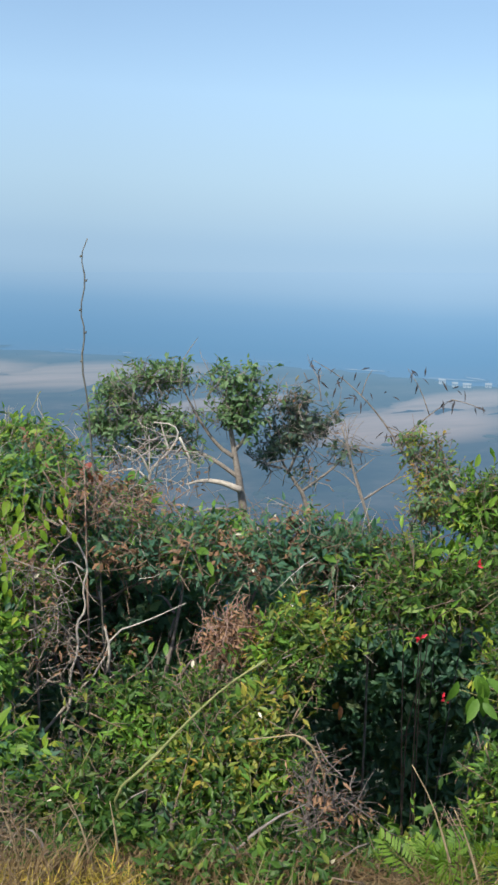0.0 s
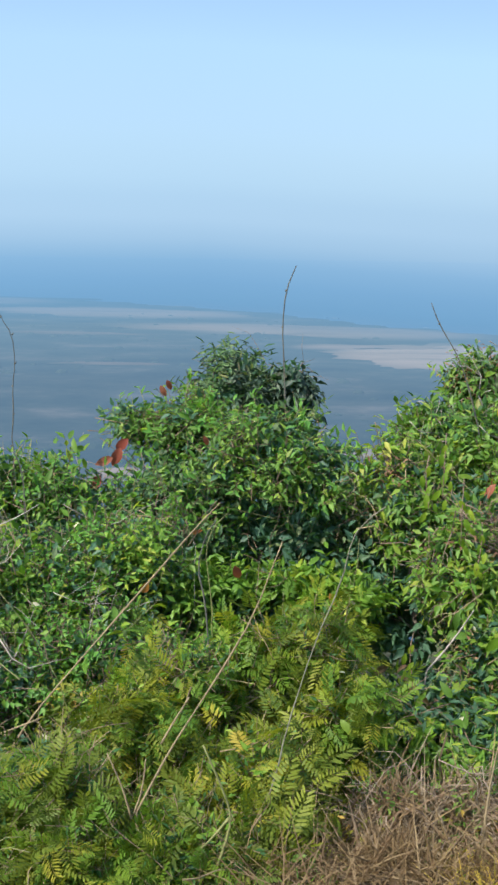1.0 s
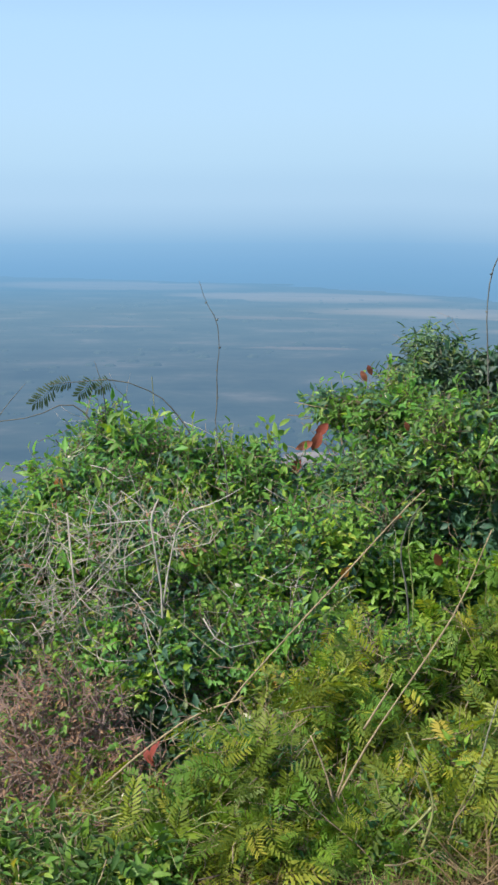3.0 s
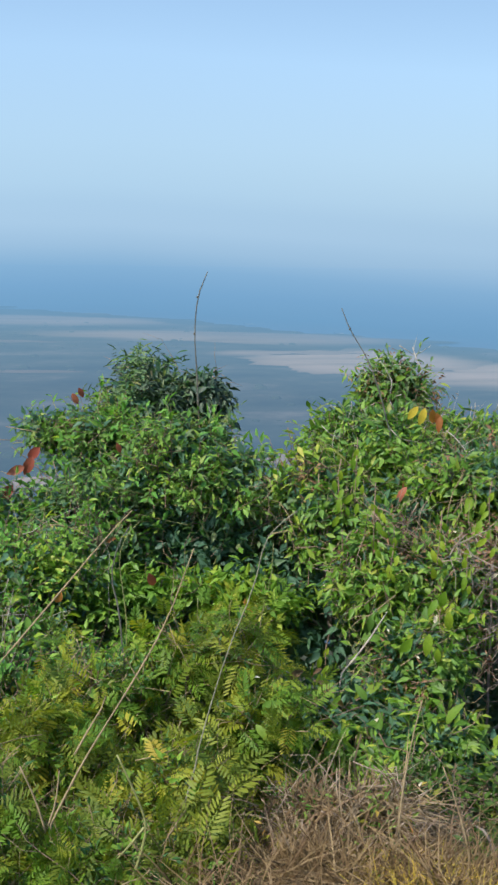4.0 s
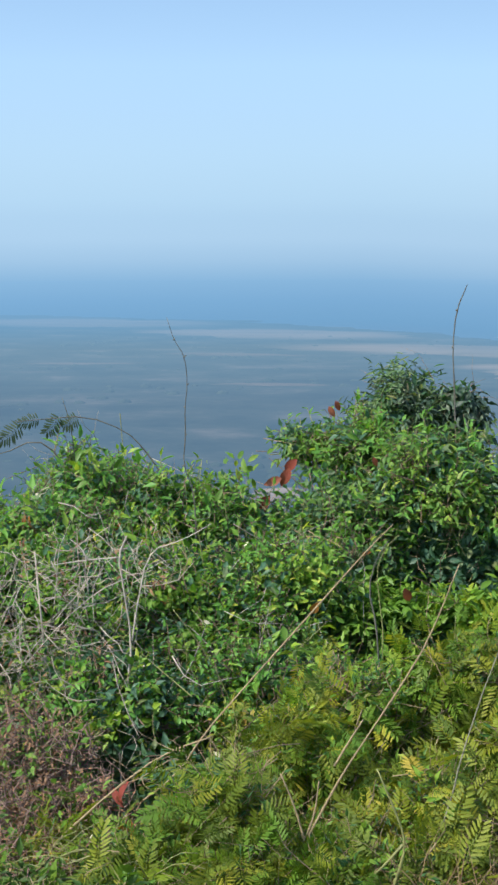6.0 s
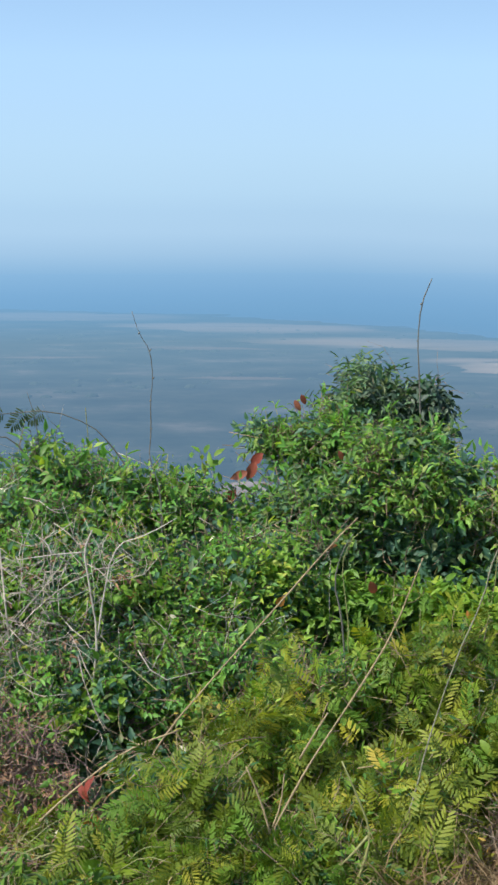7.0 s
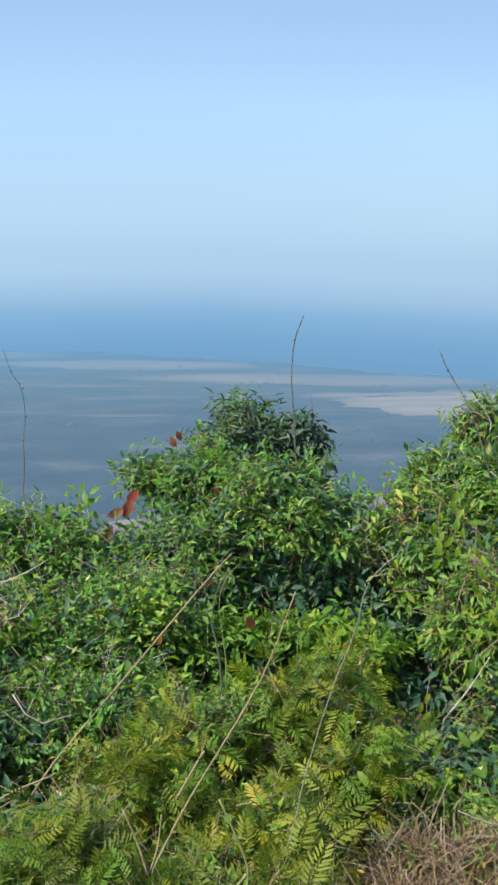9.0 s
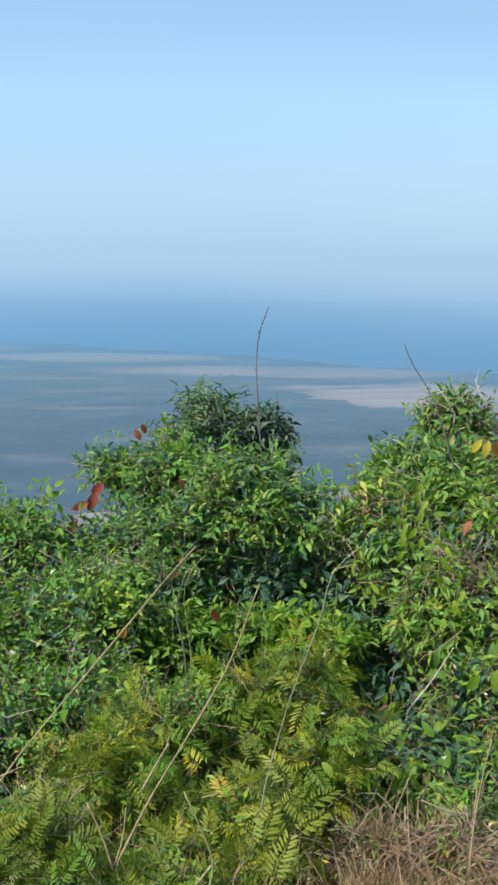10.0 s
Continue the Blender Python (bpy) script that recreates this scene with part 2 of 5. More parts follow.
def haze_material():
    """Distant haze painted as emission on a thin veil, densest at the height of the eye and thinning out above and
    below.
    """
    m, n, l, b, out = material("sea_haze")
    n.remove(b)
    geo = n.new("ShaderNodeNewGeometry")
    sep = n.new("ShaderNodeSeparateXYZ")
    l.new(geo.outputs["Position"], sep.inputs[0])
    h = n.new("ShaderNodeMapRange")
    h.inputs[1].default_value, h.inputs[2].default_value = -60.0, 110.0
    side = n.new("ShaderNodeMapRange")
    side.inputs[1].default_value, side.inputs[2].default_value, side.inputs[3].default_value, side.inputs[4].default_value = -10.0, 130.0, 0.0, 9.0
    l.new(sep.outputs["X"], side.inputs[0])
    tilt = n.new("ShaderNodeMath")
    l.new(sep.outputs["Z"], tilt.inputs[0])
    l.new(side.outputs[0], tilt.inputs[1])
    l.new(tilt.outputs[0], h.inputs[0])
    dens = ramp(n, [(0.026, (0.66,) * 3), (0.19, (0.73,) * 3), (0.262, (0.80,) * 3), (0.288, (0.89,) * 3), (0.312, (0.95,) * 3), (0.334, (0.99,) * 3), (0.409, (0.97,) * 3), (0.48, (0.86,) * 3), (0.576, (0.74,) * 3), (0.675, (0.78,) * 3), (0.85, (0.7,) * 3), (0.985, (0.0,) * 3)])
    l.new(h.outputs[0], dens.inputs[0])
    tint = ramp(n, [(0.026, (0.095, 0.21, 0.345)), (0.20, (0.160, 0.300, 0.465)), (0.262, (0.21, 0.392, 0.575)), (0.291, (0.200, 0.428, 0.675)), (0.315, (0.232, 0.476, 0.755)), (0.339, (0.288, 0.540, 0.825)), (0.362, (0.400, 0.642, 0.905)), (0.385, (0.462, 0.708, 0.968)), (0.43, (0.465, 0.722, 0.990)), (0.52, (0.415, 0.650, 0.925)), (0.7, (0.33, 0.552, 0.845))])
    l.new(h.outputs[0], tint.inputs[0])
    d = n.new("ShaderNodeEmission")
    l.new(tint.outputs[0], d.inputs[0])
    # Emission drops with X: a weaker glow painted away from the sun.
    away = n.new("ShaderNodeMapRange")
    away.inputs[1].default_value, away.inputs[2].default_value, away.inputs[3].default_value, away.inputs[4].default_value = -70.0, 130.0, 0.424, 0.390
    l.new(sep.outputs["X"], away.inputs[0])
    # Extra emission brightens the painted low sky at the far right.
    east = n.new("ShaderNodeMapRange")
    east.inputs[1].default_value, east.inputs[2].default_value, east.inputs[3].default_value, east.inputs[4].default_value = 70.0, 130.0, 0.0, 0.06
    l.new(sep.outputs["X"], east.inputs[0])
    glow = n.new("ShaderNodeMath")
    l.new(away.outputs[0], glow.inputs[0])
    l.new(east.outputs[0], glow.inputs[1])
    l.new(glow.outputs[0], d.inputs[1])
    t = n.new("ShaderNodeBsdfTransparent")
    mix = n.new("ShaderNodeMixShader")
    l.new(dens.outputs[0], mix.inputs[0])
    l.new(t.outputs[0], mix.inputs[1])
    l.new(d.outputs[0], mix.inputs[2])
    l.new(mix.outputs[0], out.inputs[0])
    return m


# ---------------------------------------------------------------- mesh helpers
def mesh_of(name, verts, faces, mat, smooth=False):
    me = bpy.data.meshes.new(name)
    me.from_pydata([tuple(v) for v in verts], [], faces)
    me.materials.append(mat)
    if smooth:
        me.polygons.foreach_set("use_smooth", [True] * len(me.polygons))
    me.update()
    return me


def part(name, data, parent=None, label="", kind=""):
    ob = new(name, data)
    if parent is not None:
        ob.parent = parent
    return tagged(ob, label, "", "", kind)


def scatter_mesh(name, template, frames, origins, mat, smooth=True):
    """One mesh of many copies of a small template (verts, faces of equal length): frames N x 3 x 3 hold the three axes as columns."""
    tv, tf = np.array(template[0], float), np.array(template[1], int)
    n, nv, nf, k = len(origins), len(tv), len(tf), tf.shape[1]
    v = np.einsum("nij,vj->nvi", frames, tv) + origins[:, None, :]
    f = tf[None] + (np.arange(n) * nv)[:, None, None]
    me = bpy.data.meshes.new(name)
    me.vertices.add(n * nv)
    me.vertices.foreach_set("co", v.ravel().astype(np.float32))
    me.loops.add(n * nf * k)
    me.loops.foreach_set("vertex_index", f.ravel().astype(np.int32))
    me.polygons.add(n * nf)
    me.polygons.foreach_set("loop_start", (np.arange(n * nf) * k).astype(np.int32))
    me.polygons.foreach_set("use_smooth", np.full(n * nf, smooth))
    me.materials.append(mat)
    me.update(calc_edges=True)
    me.validate()
    return me


def tube(points, radii, sides=6, bend=2):
    """Verts and quads of a tapered tube through the points, rounded at the bends."""
    pts = [Vector(p) for p in points]
    for _ in range(bend):
        fine, fr = [pts[0]], [radii[0]]
        for i in range(len(pts) - 1):
            fine += [pts[i].lerp(pts[i + 1], 0.25), pts[i].lerp(pts[i + 1], 0.75)]
            fr += [radii[i] * 0.75 + radii[i + 1] * 0.25, radii[i] * 0.25 + radii[i + 1] * 0.75]
        pts, radii = fine + [pts[-1]], fr + [radii[-1]]
    verts, faces = [], []
    for i, p in enumerate(pts):
        way = (pts[min(i + 1, len(pts) - 1)] - pts[max(i - 1, 0)]).normalized()
        a = way.orthogonal().normalized() if i == 0 else (a - way * a.dot(way)).normalized()
        b = way.cross(a)
        for k in range(sides):
            w = 2 * math.pi * k / sides
            verts.append(p + (a * math.cos(w) + b * math.sin(w)) * radii[i])
        if i:
            o = (i - 1) * sides
            for k in range(sides):
                faces.append((o + k, o + (k + 1) % sides, o + sides + (k + 1) % sides, o + sides + k))
    verts += [pts[0], pts[-1]]
    e = (len(pts) - 1) * sides
    for k in range(sides):
        faces.append((len(verts) - 2, (k + 1) % sides, k))
        faces.append((len(verts) - 1, e + k, e + (k + 1) % sides))
    return verts, faces


def merged(pieces):
    verts, faces = [], []
    for v, f in pieces:
        o = len(verts)
        verts += list(v)
        faces += [tuple(i + o for i in q) for q in f]
    return verts, faces


def leaf_template(width, fold=0.18, droop=0.12, wide_at=0.42):
    """A leaf of length 1 along y: a folded blade with a curved tip and a short stalk."""
    ys = (0.0, 0.18, wide_at, 0.72, 1.0)
    ws = (0.03, 0.36, 0.5, 0.40, 0.04)
    v, f = [], []
    for y, w in zip(ys, ws):
        z = -droop * y * y
        v += [(-w * width, y, z + fold * w * width * 2), (0, y, z), (w * width, y, z + fold * w * width * 2)]
    for i in range(4):
        for s in (0, 1):
            a = i * 3 + s
            f.append((a, a + 1, a + 4, a + 3))
    return v, f


def small_leaf_template(width, fold=0.2):
    v = [(0, 0, 0), (-width * 0.46, 0.4, fold * width), (0, 0.42, 0), (width * 0.46, 0.4, fold * width), (-width * 0.2, 0.78, fold * width * 0.3), (width * 0.2, 0.78, fold * width * 0.3), (0, 1, -0.08)]
    f = [(0, 2, 1), (0, 3, 2), (1, 2, 4), (2, 3, 5), (2, 6, 4), (2, 5, 6)]
    return v, f


def feather_template(pairs=10, turn=0.0):
    """A leaf twice feathered, length 1 along y: a bowed stalk with pairs of narrow pointed rows of closed leaflets, like a comb. turn: another shape."""
    v, f = [], []
    spine = [(0.0, 0.0, 0.0)] + [(0.02 * math.sin(i + turn), 0.18 + 0.80 * i / (pairs - 1), -0.30 * (0.18 + 0.80 * i / (pairs - 1)) ** 2) for i in range(pairs)]
    for c in spine:
        v += [(c[0] - 0.006, c[1], c[2]), (c[0] + 0.006, c[1], c[2])]
    for i in range(pairs):
        f += [(2 * i, 2 * i + 1, 2 * i + 3), (2 * i, 2 * i + 3, 2 * i + 2)]
        q0 = i / (pairs - 1)
        base = spine[i + 1]
        for side in (-1, 1):
            ln = 0.42 * (1 - 0.55 * abs(q0 - 0.35)) * (1 + 0.1 * math.sin(i * 2.9 + side + 2 * turn))
            ang = 1.25 - 0.55 * q0 + 0.07 * math.sin(i * 2.3 + side + turn)
            d = (side * math.sin(ang), math.cos(ang), 0.10 * math.sin(i * 3.7 + side * 2 + turn))
            s = (math.cos(ang), -side * math.sin(ang), 0.10)
            o = len(v)
            for q, w in ((0.3, 0.029), (0.7, 0.031)):
                c = (base[0] + d[0] * ln * q, base[1] + d[1] * ln * q, base[2] + d[2] * ln * q - 0.25 * q * q * ln)
                v += [tuple(c[j] - s[j] * w for j in range(3)), tuple(c[j] + s[j] * w for j in range(3))]
            v.append((base[0] + d[0] * ln, base[1] + d[1] * ln, base[2] + d[2] * ln - 0.25 * ln))
            f += [(2 * i + 2 + (side > 0), o, o + 1), (o, o + 2, o + 1), (o + 1, o + 2, o + 3), (o + 2, o + 4, o + 3)]
    return v, f


def blade_template(curl=0.5, width=0.02):
    """A grass blade of length 1 along y that bows over towards -z."""
    v, f = [], []
    for i, w in enumerate((0.85, 1.0, 0.7, 0.0)):
        y = i / 3
        v += [(-w * width, y * (1 - 0.3 * curl * y), -curl * y * y), (w * width, y * (1 - 0.3 * curl * y), -curl * y * y + 0.004)]
    for i in range(3):
        f.append((2 * i, 2 * i + 1, 2 * i + 3, 2 * i + 2))
    return v, f


BROAD_T = small_leaf_template(0.52)
NARROW_T = small_leaf_template(0.40, 0.22)
DROOP_T = small_leaf_template(0.26, 0.25)
SMALL_T = small_leaf_template(0.5)
SLIM_T = small_leaf_template(0.32)
FEATHER_T = feather_template(10)
FROND_T = feather_template(9, 2.0)
BLADE_T = blade_template(0.55, 0.016)
ARCH_T = blade_template(1.1, 0.010)
STRAW_T = blade_template(0.9, 0.024)
POD_T = small_leaf_template(0.17, 0.3)
LONG_T = leaf_template(0.42, 0.15, 0.35)


def unit(a):
    return a / np.maximum(np.linalg.norm(a, axis=-1, keepdims=True), 1e-9)


def frames_of(way, face, size):
    """Axes of leaves that point along way and face about face, as columns, times size."""
    y = unit(way)
    z = unit(face - y * np.sum(face * y, -1, keepdims=True))
    x = np.cross(y, z)
    return np.stack([x, y, z], -1) * size[:, None, None]


def crown_points(lumps, n, rng, inner=0.3, rough=0.28, tuft=0.0, bunch=22):
    """Points on and in a crown of lumps (x, y, z, half width, half height), with the way out of the crown at each.
    tuft: the spread of the tufts in which they gather, about bunch to each, in metres; 0 spreads them evenly."""
    L = np.array(lumps, float)
    rad = np.stack([L[:, 3], L[:, 3] * 0.85, L[:, 4]], 1)
    area = rad[:, 0] * rad[:, 2]
    seeds = max(12, n // bunch) if tuft else n
    k = seeds * 3
    pick = rng.choice(len(L), size=k, p=area / area.sum())
    u = unit(rng.normal(size=(k, 3)))
    keep = (u[:, 2] > -0.75) & ((u[:, 1] < 0.45) | (rng.random(k) < 0.25))
    depth = np.where(rng.random(k) < inner, rng.uniform(0.35, 0.8, k), rng.uniform(0.78, 1.06, k))
    wob = np.array([noise.noise(Vector((float(a[0]) * 2.4 + 7.0 * j, float(a[1]) * 2.4, float(a[2]) * 2.4))) for a, j in zip(u, pick)])
    p = L[pick, :3] + u * rad[pick] * (depth * (1 + rough * wob))[:, None]
    q = np.full(len(p), 9.0)
    for c, r in zip(L[:, :3], rad):
        q = np.minimum(q, np.linalg.norm((p - c) / r, axis=1))
    keep &= q > 0.45
    p, u, r = p[keep][:seeds], u[keep][:seeds], rad[pick][keep][:seeds]
    out = unit(u / r)
    if tuft:
        p = p - out * tuft * 1.1
        own = rng.integers(0, len(p), n)
        j = rng.normal(size=(n, 3)) * np.array([1, 1, 0.75])
        p, out = p[own] + j * tuft, unit(out[own] + j * 0.45)
    return p, out


def leafy(name, lumps, count, mat, template, size, parent, rng, per=6, reach=0.12, inner=0.3, droop=0.25, kind="stuff", twig_mat=None, flat=0.42, rough=0.32, rise=0.45, tuft=0.0, bunch=22):
    """A crown's foliage: sprigs of several leaves each, with their thin stalks. Returns the sprigs' roots and ways."""
    p, outw = crown_points(lumps, count, rng, inner, rough, tuft, bunch)
    n = len(p)
    way = unit(outw * 0.8 + rng.normal(size=(n, 3)) * 0.45 + np.array([0, 0, rise]))
    ln = reach * rng.uniform(0.6, 1.3, n)
    root = p - way * ln[:, None] * 0.6
    base, lway, face, sz = [], [], [], []
    for j in range(per):
        a = (j + 0.6) / per
        side = unit(np.cross(way, rng.normal(size=(n, 3))))
        d = way * (0.35 + 0.5 * (a > 0.8)) + side * (1.0 - 0.4 * a) + np.array([0, 0, -droop])
        base.append(root + way * (ln * a)[:, None])
        lway.append(unit(d + rng.normal(size=(n, 3)) * 0.15))
        face.append(unit(outw * 0.5 + np.array([-0.15, -0.1, 0.75]) + rng.normal(size=(n, 3)) * flat))
        sz.append(size * rng.uniform(0.55, 1.25, n))
    base, lway, face, sz = np.concatenate(base), np.concatenate(lway), np.concatenate(face), np.concatenate(sz)
    me = scatter_mesh(name, template, frames_of(lway, face, sz), base, mat)
    part(name, me, parent, kind=kind)
    if twig_mat is not None:
        tv = [(-0.006, 0, 0), (0.006, 0, 0), (0, 0, 0.01), (-0.003, 1, 0), (0.003, 1, 0), (0, 1, 0.005)]
        tf = [(0, 1, 4, 3), (1, 2, 5, 4), (2, 0, 3, 5)]
        fr = frames_of(way, unit(rng.normal(size=(n, 3))), np.ones(n))
        fr[:, :, 1] *= (ln * 1.5)[:, None]
        fr[:, :, 0] *= 0.35
        fr[:, :, 2] *= 0.35
        part("twigwork", scatter_mesh("twigwork", (tv, tf), fr, root - way * (ln * 0.5)[:, None], twig_mat), parent, kind="stuff")
    return root, way


def thing(name, place, label, category, group=""):
    ob = new(name)
    ob.location = place
    ob.empty_display_size = 0.1
    return tagged(ob, label, category, group)


def limbs(parent, base, lumps, mat, rng, thick=0.018, name="stem"):
    """Stems from the foot of a shrub into its lumps: one bent, tapered stem a lump."""
    for x, y, z, w, h in lumps:
        foot = Vector(base) + Vector((rng.uniform(-0.06, 0.06), rng.uniform(-0.06, 0.06), -0.05))
        top = Vector((x, y, z + h * 0.5))
        mid = foot.lerp(top, 0.45) + Vector((rng.uniform(-0.1, 0.1), rng.uniform(-0.05, 0.1), rng.uniform(0.0, 0.12)))
        hi = foot.lerp(top, 0.78) + Vector((rng.uniform(-0.07, 0.07), rng.uniform(-0.05, 0.05), 0.02))
        v, f = tube([foot, mid, hi, top], [thick, thick * 0.75, thick * 0.5, thick * 0.15], 6, 1)
        pieces = [(v, f)]
        for k in range(4):
            s = mid.lerp(top, rng.uniform(0.1, 0.85))
            e = s + Vector((rng.normal() * w * 0.6, rng.normal() * w * 0.4 - 0.05, abs(rng.normal()) * h * 0.5 + 0.03))
            pieces.append(tube([s, s.lerp(e, 0.5) + Vector((0, 0, 0.03)), e], [thick * 0.4, thick * 0.28, 0.001], 5, 1))
        vv, ff = merged(pieces)
        part(name, mesh_of(name, [Vector(q) - parent.location for q in vv], ff, mat, True), parent)


def ground_height(x, y):
    """The terrace by the road, the steep slope under the thicket and the plain far below."""
    r = math.hypot(x, y)
    front = max(0.0, min(1.0, 0.5 + 1.3 * y / max(r, 0.01)))
    front = front * front * (3 - 2 * front)
    d = max(0.0, r - 2.78)
    drop = min(80.0, 0.75 * d if d > 0.4 else 0.75 * d * d / 0.8 + 0.0)
    if d > 0.4:
        drop = min(80.0, 0.75 * (d - 0.2))
    return -drop * front


def surface_height(x, y):
    """The bank's uneven surface near the path."""
    return ground_height(x, y) + (0.03 * noise.noise(Vector((x * 1.5, y * 1.5, 3))) if math.hypot(x, y) < 12 else 0.0)


# ---------------------------------------------------------------- large structure
def coast(az):
    """Distance of the shore along a bearing in degrees."""
    pts = [(-90, 2600), (-40, 2300), (-20, 1850), (-10, 1600), (-2, 1400), (6, 1160), (12, 1030), (16, 985), (24, 880), (35, 765), (50, 640), (90, 560)]
    for (a, p), (b, q) in zip(pts, pts[1:]):
        if a <= az <= b:
            w = (az - a) / (b - a)
            return p + (q - p) * w + 9.0 * math.sin(az * 1.7) + 5.0 * math.sin(az * 4.1 + 1)
    return 99999.0


def build_ground():
    radii = [0.0, 0.6, 1.2, 1.8, 2.2, 2.5, 2.7, 2.85, 2.95, 3.05, 3.15, 3.3, 3.6, 4, 4.6, 5.4, 6.5, 8, 10, 14, 20, 30, 45, 65, 90, 108, 112, 130, 170, 230, 300, 380, 470, 560]
    radii += [560 + 40 * k for k in range(1, 48)] + [2700, 3200, 3900, 4800]
    seg = 240
    verts, faces = [(0, 0, 0)], []
    for r in radii[1:]:
        for k in range(seg):
            a = 2 * math.pi * k / seg
            x, y = r * math.sin(a), r * math.cos(a)
            z = surface_height(x, y)
            az = math.degrees(math.atan2(x, y))
            if z < -60:
                z += 0.8 * noise.noise(Vector((x * 0.01, y * 0.01, 0)))
            if abs(az) <= 90 and r > coast(az):
                z -= min(6.0, (r - coast(az)) * 0.06) + 0.2
            verts.append((x, y, z))
    for k in range(seg):
        faces.append((0, 1 + (k + 1) % seg, 1 + k))
    for i in range(len(radii) - 2):
        o = 1 + i * seg
        for k in range(seg):
            faces.append((o + k, o + (k + 1) % seg, o + seg + (k + 1) % seg, o + seg + k))
    ob = new("ground", mesh_of("ground", verts, faces, earth_material(), True))
    tagged(ob, "earth bank falling to a wooded coastal plain", "ground", kind="structure")


def build_sea():
    verts, faces = [], []
    radii = [350, 600, 900, 1300, 1900, 2700, 3700, 4850]
    seg = 90
    for r in radii:
        for k in range(seg + 1):
            a = radians(-95 + 190 * k / seg)
            verts.append((r * math.sin(a), r * math.cos(a), -80.9))
    for i in range(len(radii) - 1):
        for k in range(seg):
            o = i * (seg + 1) + k
            faces.append((o, o + 1, o + seg + 2, o + seg + 1))
    tagged(new("water", mesh_of("water", verts, faces, sea_material(), True)), "calm blue sea fading into pale haze", "sea", kind="structure")


# Added shell carrying the painted haze in front of plain and sea.
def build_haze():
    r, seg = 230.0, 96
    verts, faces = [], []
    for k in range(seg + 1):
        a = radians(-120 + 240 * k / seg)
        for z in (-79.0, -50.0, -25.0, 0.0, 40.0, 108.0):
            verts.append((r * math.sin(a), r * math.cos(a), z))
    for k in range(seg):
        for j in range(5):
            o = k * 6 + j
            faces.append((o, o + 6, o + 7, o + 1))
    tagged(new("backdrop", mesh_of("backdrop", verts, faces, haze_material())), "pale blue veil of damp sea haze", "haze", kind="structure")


FIELD, SCRUB = field_material("dry_fields", 1.15), field_material("sparse_scrub", 0.42)


def field_patch(x, y, half_w, half_d, turn, seed, label, mat=None):
    """A dry field on the plain: a low uneven sheet with a ragged outline."""
    rng = np.random.default_rng(seed)
    n = 72
    verts, faces = [(0, 0, 0.9)], []
    for ring, s in ((0, 0.6), (1, 1.0)):
        for k in range(n):
            a = 2 * math.pi * k / n
            w = 1 + 0.5 * noise.noise(Vector((math.cos(a) * 2.2 + seed * 3.1, math.sin(a) * 2.2, 0.5))) + 0.22 * noise.noise(Vector((math.cos(a) * 7 + seed, math.sin(a) * 7, 2.5))) + rng.uniform(-0.06, 0.06)
            ex = abs(math.cos(a)) ** 0.7 * (1 if math.cos(a) > 0 else -1)
            ey = abs(math.sin(a)) ** 0.7 * (1 if math.sin(a) > 0 else -1)
            verts.append((ex * s * w, ey * s * w, 0.9 if ring == 0 else 0.0))
    for k in range(n):
        faces.append((0, 1 + k, 1 + (k + 1) % n))
        faces.append((1 + k, 1 + n + k, 1 + n + (k + 1) % n, 1 + (k + 1) % n))
    ob = new("field", mesh_of("field", verts, faces, mat or FIELD, True))
    ob.matrix_world = pose(x, y, -79.9, 0, 0, turn) @ Matrix.Diagonal((half_w, half_d, 1, 1))
    tagged(ob, label, "field", "dry fields on the plain", "structure")


build_ground()
build_sea()
build_haze()

PALE_SCRUB = field_material("pale_scrub", 0.78)
field_patch(140, 830, 95, 120, 10, 1, "pale dry field between dark woods near the coast")
field_patch(240, 750, 110, 80, 25, 2, "pale dry field between dark woods near the coast")
field_patch(306, 464, 85, 48, 30, 3, "broad tan dry field on the coastal plain")
field_patch(95, 900, 75, 30, 5, 6, "pale dry field between dark woods near the coast", PALE_SCRUB)
field_patch(372, 521, 80, 30, 30, 7, "broad tan dry field on the coastal plain")
field_patch(256, 570, 70, 28, 20, 8, "broad tan dry field on the coastal plain")
field_patch(50, 1060, 190, 75, -14, 4, "broad dry sandy strip along the shore", PALE_SCRUB)
field_patch(-150, 1290, 190, 90, -14, 5, "broad dry sandy strip along the shore", PALE_SCRUB)
field_patch(-430, 1500, 200, 110, -12, 9, "broad dry sandy strip along the shore", PALE_SCRUB)
field_patch(-150, 1000, 70, 14, -5, 10, "small dry clearing in the woods", SCRUB)
field_patch(-260, 900, 50, 9, 5, 11, "small dry clearing in the woods", SCRUB)
field_patch(-90, 760, 45, 8, 0, 12, "small dry clearing in the woods", SCRUB)
field_patch(45, 445, 16, 10, 0, 13, "small pale clearing at the foot of the slope")
field_patch(-45, 400, 12, 12, 0, 14, "small pale clearing at the foot of the slope")

FIELD_SPOTS = [(140, 830, 95, 120), (240, 750, 110, 80), (330, 500, 90, 60), (95, 900, 75, 30), (400, 560, 80, 40), (270, 600, 70, 30), (50, 1080, 150, 30)]
SURF = plain_material("white_surf", (0.85, 0.87, 0.88), 0.7)


